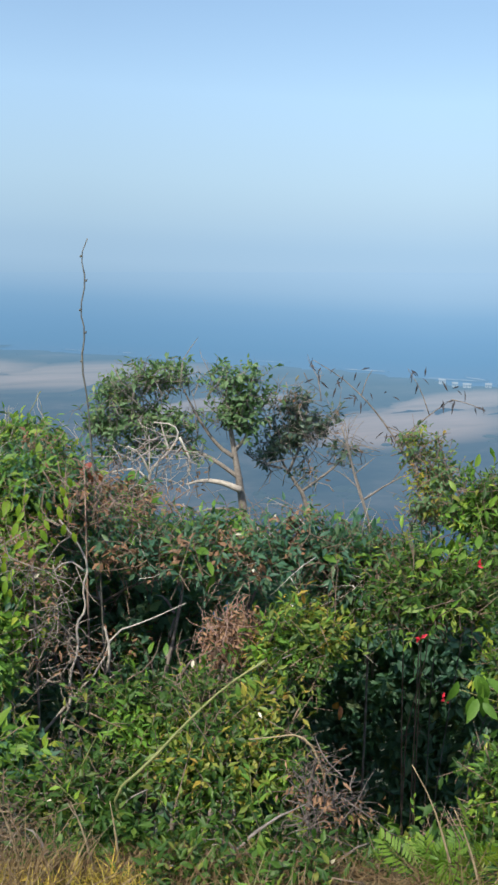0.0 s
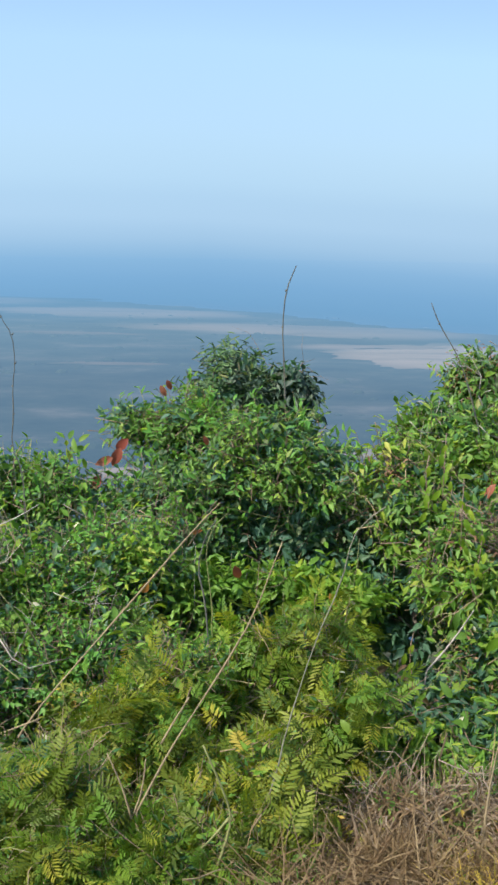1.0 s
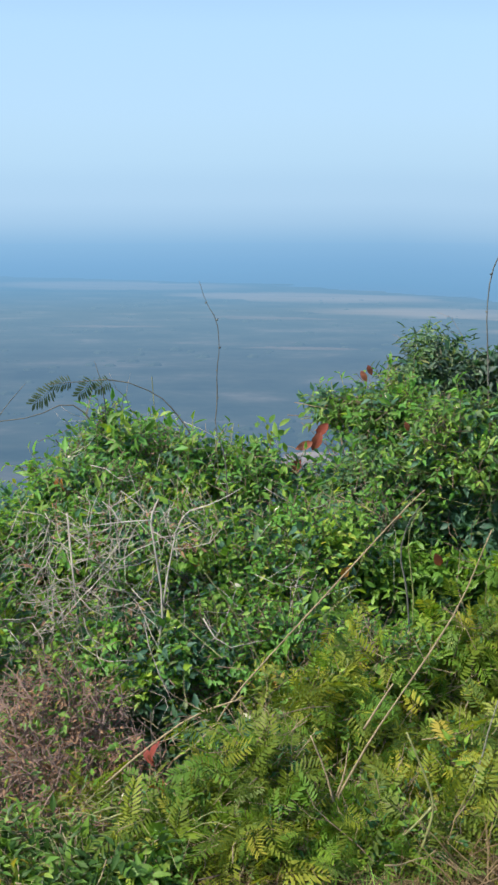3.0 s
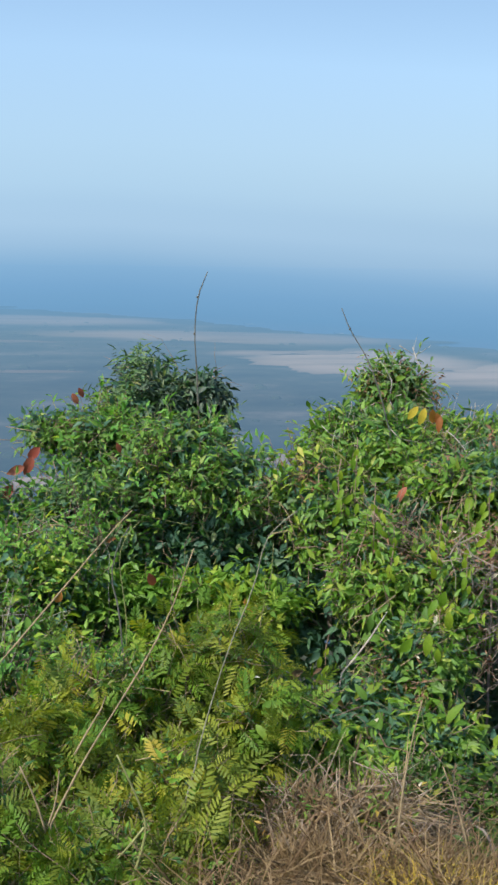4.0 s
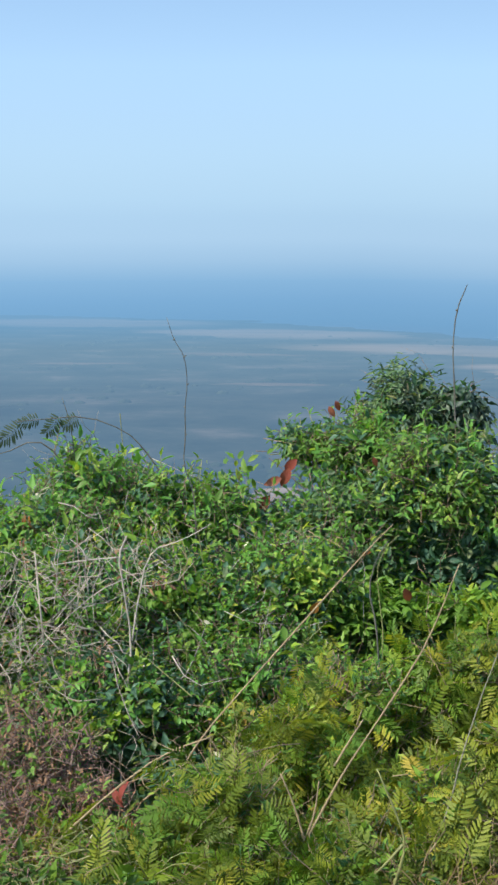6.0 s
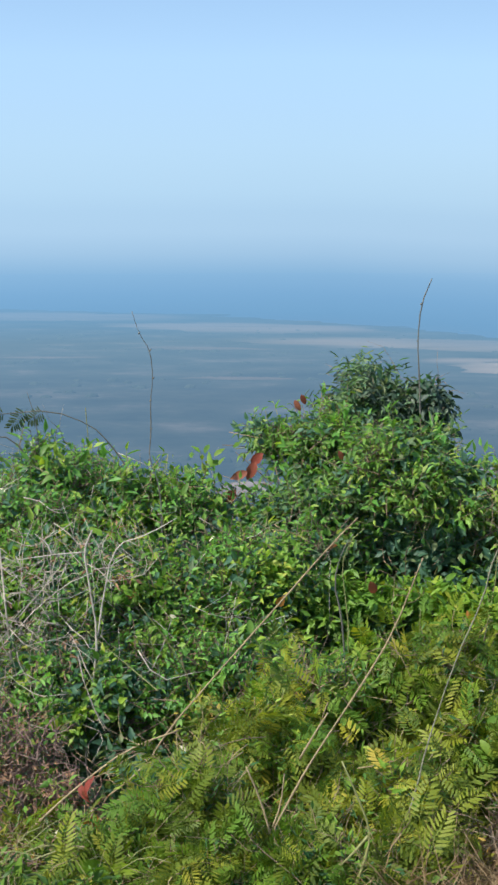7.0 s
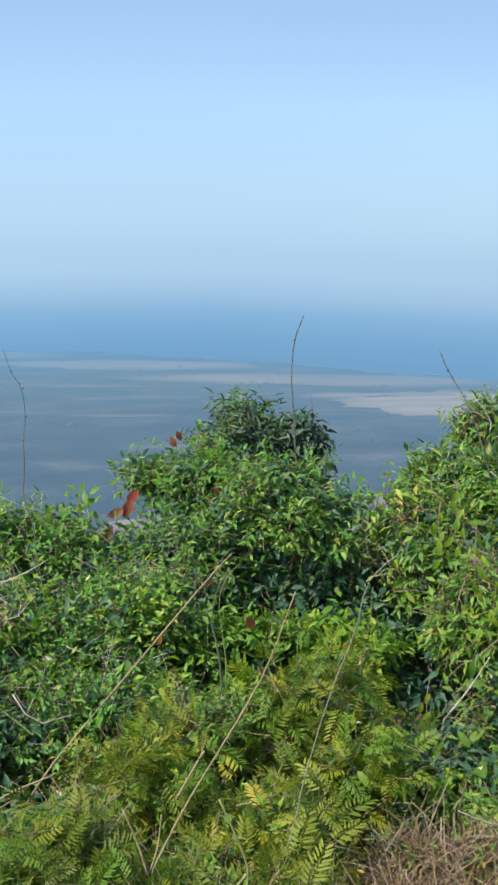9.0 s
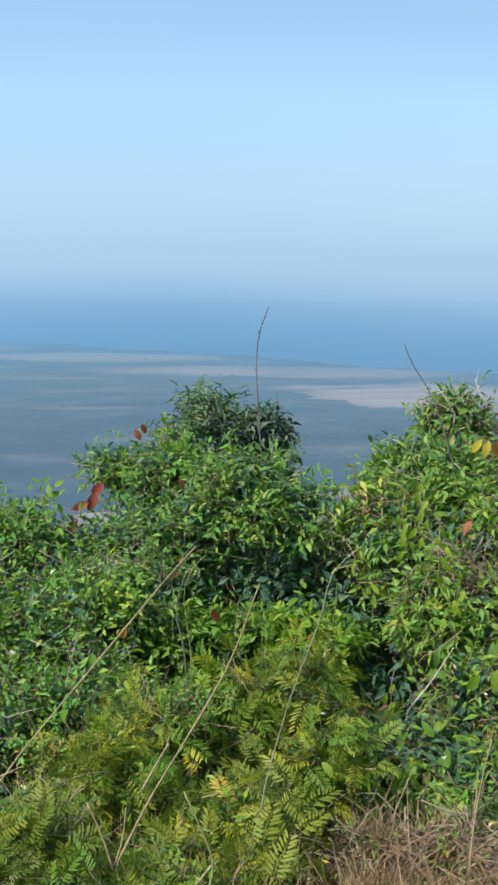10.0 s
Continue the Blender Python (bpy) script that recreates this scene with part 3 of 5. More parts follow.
def surf_line(az, out, half, seed):
    """A line of breaking waves a little off the shore, along it."""
    d = coast(az) + out
    verts, faces = [], []
    n = 14
    for k in range(n + 1):
        u = 2 * k / n - 1
        a = radians(az) + u * half / d
        w = (1 - abs(u) ** 3) * (3.0 + 2.0 * noise.noise(Vector((u * 3, seed, 0.5)))) + 0.2
        r = d - 20 * u * 0.4 + 3 * noise.noise(Vector((u * 2, seed, 3.5)))
        for e in (-w, w):
            verts.append(((r + e) * math.sin(a), (r + e) * math.cos(a), -80.6 + (0.5 if e < 0 else 0.2)))
    for k in range(n):
        faces.append((2 * k, 2 * k + 2, 2 * k + 3, 2 * k + 1))
    tagged(new("surf", mesh_of("surf", verts, faces, SURF, True)), "white line of breaking waves off the shore", "surf", "breaking waves", "structure")


for k, (az, out, half) in enumerate(((17.0, 30, 9), (19.6, 22, 7), (26.6, 24, 16), (31.2, 16, 18), (35.6, 14, 22), (36.6, 30, 8), (39.0, 18, 20), (8.5, 30, 8), (4.0, 36, 7))):
    surf_line(az, out, half, k)


def house(x, y, w, d, h, turn, seed):
    """A small far house: white walls with a door and windows under a pitched roof."""
    ob = thing("house", (x, y, -79.6), "small white house among trees near the shore", "house", "houses near the shore")
    ob.rotation_euler = (0, 0, radians(turn))
    box = lambda x0, x1, y0, y1, z0, z1: ([(x0, y0, z0), (x1, y0, z0), (x1, y1, z0), (x0, y1, z0), (x0, y0, z1), (x1, y0, z1), (x1, y1, z1), (x0, y1, z1)], [(0, 3, 2, 1), (4, 5, 6, 7), (0, 1, 5, 4), (1, 2, 6, 5), (2, 3, 7, 6), (3, 0, 4, 7)])
    part("wall", mesh_of("wall", *box(-w, w, -d, d, -1, h), WHITE_WALL), ob)
    o = 0.25
    rv = [(-w - o, -d - o, h), (w + o, -d - o, h), (w + o, d + o, h), (-w - o, d + o, h), (-w - o, 0, h + d * 0.7), (w + o, 0, h + d * 0.7)]
    part("roof", mesh_of("roof", rv, [(0, 1, 5, 4), (2, 3, 4, 5), (1, 2, 5), (3, 0, 4), (0, 3, 2, 1)], ROOF), ob)
    for u in (-0.6, 0.6):
        part("window", mesh_of("window", *box(u * w - 0.3, u * w + 0.3, -d - 0.06, -d + 0.02, 0.5, 1.1), DARK_PANE), ob)
    part("door", mesh_of("door", *box(-0.25, 0.25, -d - 0.06, -d + 0.02, -1, 1.1), DARK_PANE), ob)


WHITE_WALL, ROOF, DARK_PANE = plain_material("white_walls", (0.75, 0.74, 0.70)), plain_material("pale_roofs", (0.62, 0.60, 0.56)), plain_material("dark_panes", (0.04, 0.05, 0.06), 0.3)
for k, (az, back, w) in enumerate(((35.0, 22, 2.2), (35.6, 30, 1.6), (36.2, 20, 2.4), (37.2, 28, 1.8), (38.6, 24, 2.0))):
    r = coast(az) - back
    house(r * math.sin(radians(az)), r * math.cos(radians(az)), w, 1.5, 1.5, -az + 15 * math.sin(k * 2.1), k)


def far_woods(seed):
    """Low tree clumps over the plain, too many to count."""
    rng = np.random.default_rng(seed)
    n = 3000
    a = np.radians(rng.uniform(-40, 50, n))
    r = 190 * (1300 / 190) ** rng.random(n)
    shore = np.array([coast(float(np.degrees(q))) for q in a])
    clump = np.array([noise.noise(Vector((float(R * math.sin(A)) * 0.006, float(R * math.cos(A)) * 0.02, 4.0))) for A, R in zip(a, r)])
    keep = (r < shore - 12) & (clump > 0.0)
    for fx, fy, fw, fd in FIELD_SPOTS:
        keep &= ((r * np.sin(a) - fx) / (fw * 1.15)) ** 2 + ((r * np.cos(a) - fy) / (fd * 1.3)) ** 2 > 1
    a, r = a[keep], r[keep]
    m = len(a)
    tv = [(math.cos(k * 1.047) * (1, 0.86)[k % 2], math.sin(k * 1.047) * (0.9, 1)[k % 2], 0) for k in range(6)] + [(0.6 * math.cos(k * 1.047 + 0.5), 0.6 * math.sin(k * 1.047 + 0.5), (0.75, 0.62)[k % 2]) for k in range(6)] + [(0.05, 0, 0.95)]
    tf = []
    for k in range(6):
        tf += [(k, (k + 1) % 6, 6 + k), ((k + 1) % 6, 6 + (k + 1) % 6, 6 + k), (6 + k, 6 + (k + 1) % 6, 12)]
    t = rng.uniform(0, 6.28, m)
    fr = np.zeros((m, 3, 3))
    fr[:, 0, 0], fr[:, 1, 0], fr[:, 0, 1], fr[:, 1, 1], fr[:, 2, 2] = np.cos(t), np.sin(t), -np.sin(t), np.cos(t), rng.uniform(0.35, 0.6, m)
    fr *= rng.uniform(2.0, 5.0, m)[:, None, None]
    me = scatter_mesh("woods", (tv, tf), fr, np.stack([r * np.sin(a), r * np.cos(a), np.full(m, -80.3)], 1), leaf_material("far_woods", [(0.0, (0.03, 0.04, 0.022)), (1.0, (0.055, 0.065, 0.035))], (0.042, 0.05, 0.028), 0.9, 0.0), False)
    tagged(new("woods", me), "scattered dark woodland over the hazy plain", "woodland", kind="stuff")


far_woods(71)

# ---------------------------------------------------------------- the thicket
CENTRE_LUMPS = [
    (-0.07, 5.30, 0.89, 0.18, 0.20), (-0.20, 5.10, 0.72, 0.27, 0.22), (0.07, 4.85, 0.67, 0.30, 0.23), (-0.50, 5.18, 0.78, 0.14, 0.09),
    (0.28, 4.79, 0.59, 0.21, 0.17), (-0.33, 4.79, 0.46, 0.27, 0.21), (0.11, 5.35, 0.09, 0.26, 0.17), (0.38, 4.99, 0.27, 0.19, 0.14),
    (0.06, 5.31, 0.21, 0.20, 0.11), (0.36, 5.31, 0.09, 0.16, 0.13), (-0.08, 4.45, 0.17, 0.16, 0.11), (0.19, 4.50, 0.13, 0.14, 0.10),
    (0.44, 4.58, 0.19, 0.13, 0.11), (0.19, 5.30, 0.90, 0.10, 0.13),
    (0.00, 4.38, 0.29, 0.13, 0.07), (0.22, 4.36, 0.30, 0.15, 0.08), (0.45, 4.33, 0.23, 0.13, 0.08), (-0.22, 4.36, 0.27, 0.12, 0.07)]
LEFT_LUMPS = [
    (-1.41, 4.81, 0.64, 0.27, 0.13), (-1.06, 4.69, 0.57, 0.21, 0.15), (-0.78, 4.74, 0.54, 0.21, 0.14), (-1.48, 4.47, 0.53, 0.20, 0.14),
    (-1.15, 4.26, 0.37, 0.40, 0.21), (-0.77, 4.24, 0.30, 0.31, 0.23), (-0.46, 4.38, 0.34, 0.28, 0.23), (-1.54, 4.13, 0.29, 0.25, 0.28),
    (-1.05, 3.87, 0.11, 0.40, 0.21), (-0.54, 3.97, 0.10, 0.33, 0.21), (-1.98, 4.22, 0.36, 0.28, 0.20), (-1.73, 3.62, 0.14, 0.31, 0.29)]
DEAD_LUMPS = [
    (-1.20, 3.30, 0.05, 0.20, 0.19), (-1.18, 2.99, -0.05, 0.20, 0.14), (-0.95, 3.17, -0.04, 0.11, 0.13), (-1.05, 2.72, -0.01, 0.20, 0.08)]
FERN_LUMPS = [
    (-0.38, 3.68, -0.01, 0.34, 0.16), (0.01, 3.80, 0.00, 0.27, 0.16), (-0.17, 3.29, -0.04, 0.37, 0.17), (-0.56, 3.05, 0.01, 0.22, 0.15),
    (0.25, 3.89, 0.09, 0.11, 0.08), (0.23, 3.49, -0.09, 0.19, 0.19), (-0.84, 2.93, -0.03, 0.25, 0.09), (0.08, 3.10, -0.11, 0.19, 0.10),
    (-0.55, 2.83, -0.03, 0.18, 0.08), (-0.27, 2.84, -0.07, 0.19, 0.08), (-0.01, 2.85, -0.09, 0.16, 0.07)]
FERN_MOUNDS = [
    (0.22, 3.72, 0.29, 0.16, 0.10), (0.02, 3.76, 0.22, 0.14, 0.09), (-0.17, 3.58, 0.24, 0.14, 0.10), (-0.34, 3.32, 0.18, 0.15, 0.10),
    (0.04, 3.14, 0.11, 0.14, 0.09), (-0.52, 2.98, 0.14, 0.15, 0.10), (0.30, 3.45, 0.16, 0.12, 0.10), (-0.12, 3.02, 0.06, 0.12, 0.08),
    (-0.52, 2.74, 0.05, 0.15, 0.07), (-0.22, 2.80, 0.00, 0.14, 0.07), (0.03, 2.82, 0.03, 0.12, 0.07), (-0.74, 2.78, 0.05, 0.14, 0.07)]
ORANGE_LUMPS = [
    (1.06, 5.30, 0.93, 0.15, 0.16), (0.83, 5.14, 0.77, 0.16, 0.12), (1.28, 5.15, 0.74, 0.17, 0.12), (1.01, 5.00, 0.69, 0.32, 0.20),
    (1.45, 5.11, 0.75, 0.13, 0.08)]
BROAD_LUMPS = [
    (0.67, 4.75, 0.54, 0.25, 0.19), (1.00, 4.60, 0.49, 0.36, 0.18), (1.27, 4.54, 0.66, 0.23, 0.12), (0.90, 4.31, 0.32, 0.24, 0.20),
    (1.11, 4.26, 0.29, 0.20, 0.21), (0.92, 4.00, 0.10, 0.19, 0.18), (0.68, 3.84, -0.04, 0.26, 0.15), (0.89, 3.60, -0.07, 0.20, 0.14)]
TRUNK_LUMPS = [
    (1.62, 4.74, 0.53, 0.31, 0.14), (1.34, 4.62, 0.63, 0.23, 0.16), (1.34, 4.72, 0.22, 0.22, 0.28), (1.81, 4.89, -0.10, 0.35, 0.30),
    (1.92, 4.28, 0.42, 0.36, 0.11), (2.23, 4.06, 0.42, 0.31, 0.14), (2.58, 3.98, 0.38, 0.20, 0.13), (2.52, 4.01, 0.18, 0.23, 0.18), (1.42, 4.87, 0.70, 0.20, 0.14)]
FRONT_LUMPS = [
    (1.53, 3.61, 0.04, 0.28, 0.19), (1.60, 3.25, -0.00, 0.27, 0.20), (1.18, 3.31, -0.07, 0.19, 0.14), (2.08, 3.69, 0.16, 0.19, 0.18),
    (1.49, 2.87, -0.09, 0.26, 0.12), (1.00, 3.00, -0.06, 0.23, 0.11), (1.16, 2.60, 0.00, 0.18, 0.06), (0.85, 2.80, -0.01, 0.17, 0.06),
    (1.43, 2.44, 0.00, 0.18, 0.08), (0.75, 3.31, -0.04, 0.16, 0.13),
    (1.64, 2.46, -0.10, 0.12, 0.05), (1.81, 2.34, -0.03, 0.08, 0.06), (1.93, 2.28, -0.08, 0.10, 0.06), (1.80, 2.50, -0.13, 0.14, 0.07), (1.29, 2.51, 0.02, 0.16, 0.07)]
RIGHT_LUMPS = [
    (2.96, 3.72, 0.56, 0.20, 0.18), (2.67, 3.56, 0.34, 0.29, 0.16), (2.78, 3.22, 0.07, 0.12, 0.16), (2.37, 2.78, -0.10, 0.08, 0.17),
    (2.42, 3.48, -0.66, 0.22, 0.08), (2.24, 2.76, -0.26, 0.09, 0.10), (3.21, 3.52, 0.49, 0.27, 0.23), (2.84, 2.91, 0.07, 0.27, 0.31)]


BACK_LUMPS = [((5.25 if a < 28 else 5.9) * math.sin(radians(a)), (5.25 if a < 28 else 5.9) * math.cos(radians(a)), (0.04 if a < 23 else -0.14 if a < 28 else -0.34) + 0.06 * math.sin(a * 1.3), 0.36, 0.36) for a in range(-26, 46, 4)]
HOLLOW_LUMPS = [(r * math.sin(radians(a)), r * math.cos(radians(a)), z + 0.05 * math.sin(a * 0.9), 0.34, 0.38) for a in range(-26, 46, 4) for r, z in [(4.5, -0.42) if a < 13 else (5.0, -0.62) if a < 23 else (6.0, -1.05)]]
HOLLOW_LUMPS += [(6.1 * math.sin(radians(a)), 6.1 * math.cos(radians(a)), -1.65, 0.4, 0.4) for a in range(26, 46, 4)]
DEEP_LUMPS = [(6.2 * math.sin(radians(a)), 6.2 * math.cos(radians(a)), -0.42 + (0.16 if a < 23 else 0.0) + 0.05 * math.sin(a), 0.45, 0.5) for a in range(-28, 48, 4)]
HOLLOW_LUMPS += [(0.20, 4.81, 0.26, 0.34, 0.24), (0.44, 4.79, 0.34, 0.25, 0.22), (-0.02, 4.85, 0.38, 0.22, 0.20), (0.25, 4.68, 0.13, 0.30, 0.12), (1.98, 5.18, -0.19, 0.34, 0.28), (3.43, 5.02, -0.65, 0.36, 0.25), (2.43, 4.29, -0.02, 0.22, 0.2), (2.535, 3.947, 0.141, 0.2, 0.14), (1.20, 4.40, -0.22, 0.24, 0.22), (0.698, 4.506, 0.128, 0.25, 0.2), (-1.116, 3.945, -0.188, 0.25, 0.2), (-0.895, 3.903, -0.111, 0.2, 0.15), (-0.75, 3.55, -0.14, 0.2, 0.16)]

FERN_LUMPS += FERN_MOUNDS + [(2.82 * math.sin(radians(a)), 2.82 * math.cos(radians(a)), 0.02 + 0.03 * math.sin(a * 1.1), 0.17, 0.09) for a in range(-12, 3, 3)]

SLOPE_LUMPS = [(r * math.sin(radians(a)), r * math.cos(radians(a)), z + 0.04 * math.sin(a * 1.1), 0.24, 0.2) for r, z in ((3.35, -0.33), (3.8, -0.62)) for a in range(-28, 46, 5)]

LEAF_MESHES = {}


def single_leaf(kind, mat, template):
    if kind not in LEAF_MESHES:
        LEAF_MESHES[kind] = mesh_of(kind, template[0], template[1], mat, True)
    return LEAF_MESHES[kind]


def big_leaves(parent, lumps, count, rng, kind="green_leaf", mat=None, size=0.085, name="leaf"):
    """Single large leaves standing out of a crown."""
    me = single_leaf(kind, mat or BIG_LEAF, LONG_T)
    p, outw = crown_points(lumps, count, rng, 0.0, 0.3)
    n = len(p)
    way = unit(outw * 0.7 + rng.normal(size=(n, 3)) * 0.5 + np.array([0, 0, -0.15]))
    face = unit(outw * 0.5 + np.array([-0.2, -0.5, 0.6]) + rng.normal(size=(n, 3)) * 0.3)
    fr = frames_of(way, face, size * rng.uniform(0.7, 1.3, n))
    for q, m in zip(p, fr):
        ob = new(name, me)
        ob.parent = parent
        ob.matrix_basis = Matrix.Translation(q) @ Matrix(m.tolist()).to_4x4()


def tangle(parent, lumps, count, mat, rng, thick=0.0022, length=0.3, name="twig_tangle"):
    """Bare crooked twigs through a crown, too many to count."""
    pts, outw = crown_points(lumps, count, rng, 0.15, 0.3)
    pieces = []
    for q, o in zip(pts, outw):
        d = unit(rng.normal(size=3) + o * 0.6 + np.array([0, 0, 0.3]))
        a = q - d * length * 0.5
        line = [a]
        for k in range(4):
            d = unit(d + rng.normal(size=3) * 0.35)
            line.append(line[-1] + d * length * 0.25 * rng.uniform(0.6, 1.3))
        t = thick * rng.uniform(0.6, 1.4)
        pieces.append(tube(line, [t, t * 0.9, t * 0.75, t * 0.55, t * 0.2], 4, 0))
        s = line[2]
        e = s + unit(rng.normal(size=3) + d) * length * 0.35
        pieces.append(tube([s, (s + e) / 2 + rng.normal(size=3) * 0.01, e], [t * 0.6, t * 0.5, t * 0.2], 4, 0))
    v, f = merged(pieces)
    part(name, mesh_of(name, v, f, mat, True), parent, kind="stuff")


def shrub(name, lumps, foot, label, layers, bark, seed, category="shrub", thick=0.016, leaves=(), tangles=(), stems=True):
    rng = np.random.default_rng(seed)
    z = ground_height(foot[0], foot[1])
    ob = thing(name, (foot[0], foot[1], z), label, category)
    local = [(x - foot[0], y - foot[1], zz - z, w, h) for x, y, zz, w, h in lumps]
    if stems:
        limbs(ob, (foot[0], foot[1], z), lumps, bark, rng, thick)
    for nm, count, mat, tmpl, size, kw in layers:
        own = [local[k] for k in kw["only"]] if "only" in kw else local
        leafy(nm, own, count, mat, tmpl, size, ob, rng, **{k: v for k, v in kw.items() if k != "only"})
    for kw in leaves:
        big_leaves(ob, local, rng=rng, **kw)
    for kw in tangles:
        tangle(ob, local, rng=rng, **kw)
    return ob


def branch_part(parent, name, points, radii, mat, sides=7, bend=2, label=""):
    v, f = tube([Vector(p) - parent.location for p in points], radii, sides, bend)
    return part(name, mesh_of(name, v, f, mat, True), parent, label)


def leaf_cluster(parent, place, count, rng, kind, mat, size, spread, name="leaf", hang=0.6, template=None):
    """A few single leaves about one point."""
    me = single_leaf(kind, mat, template or LONG_T)
    for k in range(count):
        p = Vector(place) - parent.location + Vector(rng.normal(size=3) * spread)
        way = unit(rng.normal(size=3) * 0.6 + np.array([0, -0.1, -hang]))
        face = unit(np.array([-0.3, -0.9, 0.5]) + rng.normal(size=3) * 0.35)
        fr = frames_of(way[None], face[None], np.array([size * rng.uniform(0.8, 1.2)]))[0]
        ob = new(name, me)
        ob.parent = parent
        ob.matrix_basis = Matrix.Translation(p) @ Matrix(fr.tolist()).to_4x4()


SHOOTS = dict(inner=0.0, reach=0.24, per=9, rough=0.4, twig_mat=GREEN_STEM)
# Inner layers use darker or teal greens to paint shade between clumps.
centre = shrub("shrub", CENTRE_LUMPS, (-0.05, 5.1), "tall domed green shrub with glossy pointed leaves", [
    # Lighter outer and low layers paint lit clumps into the leaf colour.
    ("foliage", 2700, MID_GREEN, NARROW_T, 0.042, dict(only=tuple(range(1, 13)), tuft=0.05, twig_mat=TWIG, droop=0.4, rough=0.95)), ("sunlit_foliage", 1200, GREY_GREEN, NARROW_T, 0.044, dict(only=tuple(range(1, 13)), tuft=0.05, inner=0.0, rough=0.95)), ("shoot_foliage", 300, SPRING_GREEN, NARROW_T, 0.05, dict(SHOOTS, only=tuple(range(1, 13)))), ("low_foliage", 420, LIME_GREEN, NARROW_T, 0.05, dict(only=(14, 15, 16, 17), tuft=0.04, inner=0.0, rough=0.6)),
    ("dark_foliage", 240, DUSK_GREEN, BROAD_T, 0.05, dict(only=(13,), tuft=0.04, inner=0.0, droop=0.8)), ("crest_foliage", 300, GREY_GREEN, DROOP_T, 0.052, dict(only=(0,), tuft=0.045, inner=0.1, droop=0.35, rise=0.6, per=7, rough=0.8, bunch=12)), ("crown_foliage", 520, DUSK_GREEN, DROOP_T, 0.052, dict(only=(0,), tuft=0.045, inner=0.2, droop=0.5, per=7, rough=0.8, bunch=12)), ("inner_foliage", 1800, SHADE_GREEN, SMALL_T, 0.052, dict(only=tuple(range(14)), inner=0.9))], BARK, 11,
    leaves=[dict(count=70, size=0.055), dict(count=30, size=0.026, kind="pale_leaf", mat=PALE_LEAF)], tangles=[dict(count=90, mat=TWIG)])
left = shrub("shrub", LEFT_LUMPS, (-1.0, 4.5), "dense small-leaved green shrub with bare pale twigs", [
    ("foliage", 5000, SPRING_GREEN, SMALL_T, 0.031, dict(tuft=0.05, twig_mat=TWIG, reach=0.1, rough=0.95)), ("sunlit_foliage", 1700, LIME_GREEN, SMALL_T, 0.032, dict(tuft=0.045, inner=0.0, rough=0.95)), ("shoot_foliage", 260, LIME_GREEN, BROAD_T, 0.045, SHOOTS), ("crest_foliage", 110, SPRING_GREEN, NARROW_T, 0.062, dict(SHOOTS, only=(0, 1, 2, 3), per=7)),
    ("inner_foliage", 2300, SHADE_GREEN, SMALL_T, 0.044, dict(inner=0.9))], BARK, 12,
    leaves=[dict(count=150, size=0.045), dict(count=40, size=0.026, kind="pale_leaf", mat=PALE_LEAF), dict(count=12, size=0.045, kind="orange_leaf", mat=ORANGE_LEAF)], tangles=[dict(count=220, mat=DRY_STEM, length=0.26, thick=0.0019), dict(count=190, mat=PALE_BARK, thick=0.0018)])
dead = shrub("dead_shrub", DEAD_LUMPS, (-1.1, 3.3), "withered reddish-brown shrub of fine dry twigs", [
    ("dry_foliage", 700, BROWN_LEAF, SLIM_T, 0.022, dict(reach=0.16)), ("green_foliage", 140, MID_GREEN, SMALL_T, 0.035, dict())], TWIG, 13,
    thick=0.006, tangles=[dict(count=760, mat=bark_material("red_brown_twigs", (0.085, 0.052, 0.040), (0.22, 0.145, 0.112), 120.0), thick=0.0020, length=0.17)])
fern = shrub("feathery_shrub", FERN_LUMPS, (-0.15, 3.5), "low yellow-green shrub with feathery twice-divided leaves", [
    ("mound_foliage", 430, FEATHER_GREEN, FROND_T, 0.092, dict(only=tuple(range(11, 23)), tuft=0.06, bunch=9, per=3, reach=0.16, inner=0.1, flat=0.55, droop=0.2, rise=0.15)),
    ("fresh_foliage", 330, FRESH_FEATHER, FEATHER_T, 0.082, dict(only=(11, 12, 13, 14, 16, 17, 19, 20, 22, 23, 24, 25, 26), tuft=0.06, bunch=9, per=3, reach=0.16, inner=0.1, flat=0.55, droop=0.2, rise=0.15)),
    ("foliage", 380, FEATHER_GREEN, FEATHER_T, 0.10, dict(only=(0, 1, 2, 3, 4, 5, 7), tuft=0.08, per=3, reach=0.2, inner=0.3, flat=0.5, droop=0.15, rise=-0.1)),
    ("edge_foliage", 230, FEATHER_GREEN, FEATHER_T, 0.085, dict(only=(6, 8, 9, 10, 23, 24, 25, 26, 27), tuft=0.05, per=3, reach=0.12, inner=0.3, flat=0.16, droop=0.15, rise=-0.1)),
    ("dry_foliage", 26, YELLOWING, FEATHER_T, 0.09, dict(tuft=0.06, per=2, reach=0.15, inner=0.5, droop=0.5)),
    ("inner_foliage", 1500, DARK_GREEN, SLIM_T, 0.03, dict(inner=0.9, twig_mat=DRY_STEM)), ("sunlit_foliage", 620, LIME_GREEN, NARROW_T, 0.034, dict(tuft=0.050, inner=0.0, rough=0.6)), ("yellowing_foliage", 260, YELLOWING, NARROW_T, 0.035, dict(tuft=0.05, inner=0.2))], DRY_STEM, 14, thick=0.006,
    leaves=[dict(count=54, size=0.05), dict(count=30, size=0.026, kind="pale_leaf", mat=PALE_LEAF)], tangles=[dict(count=300, mat=DRY_STEM, thick=0.0017, length=0.26), dict(count=110, mat=TWIG, thick=0.0018)])
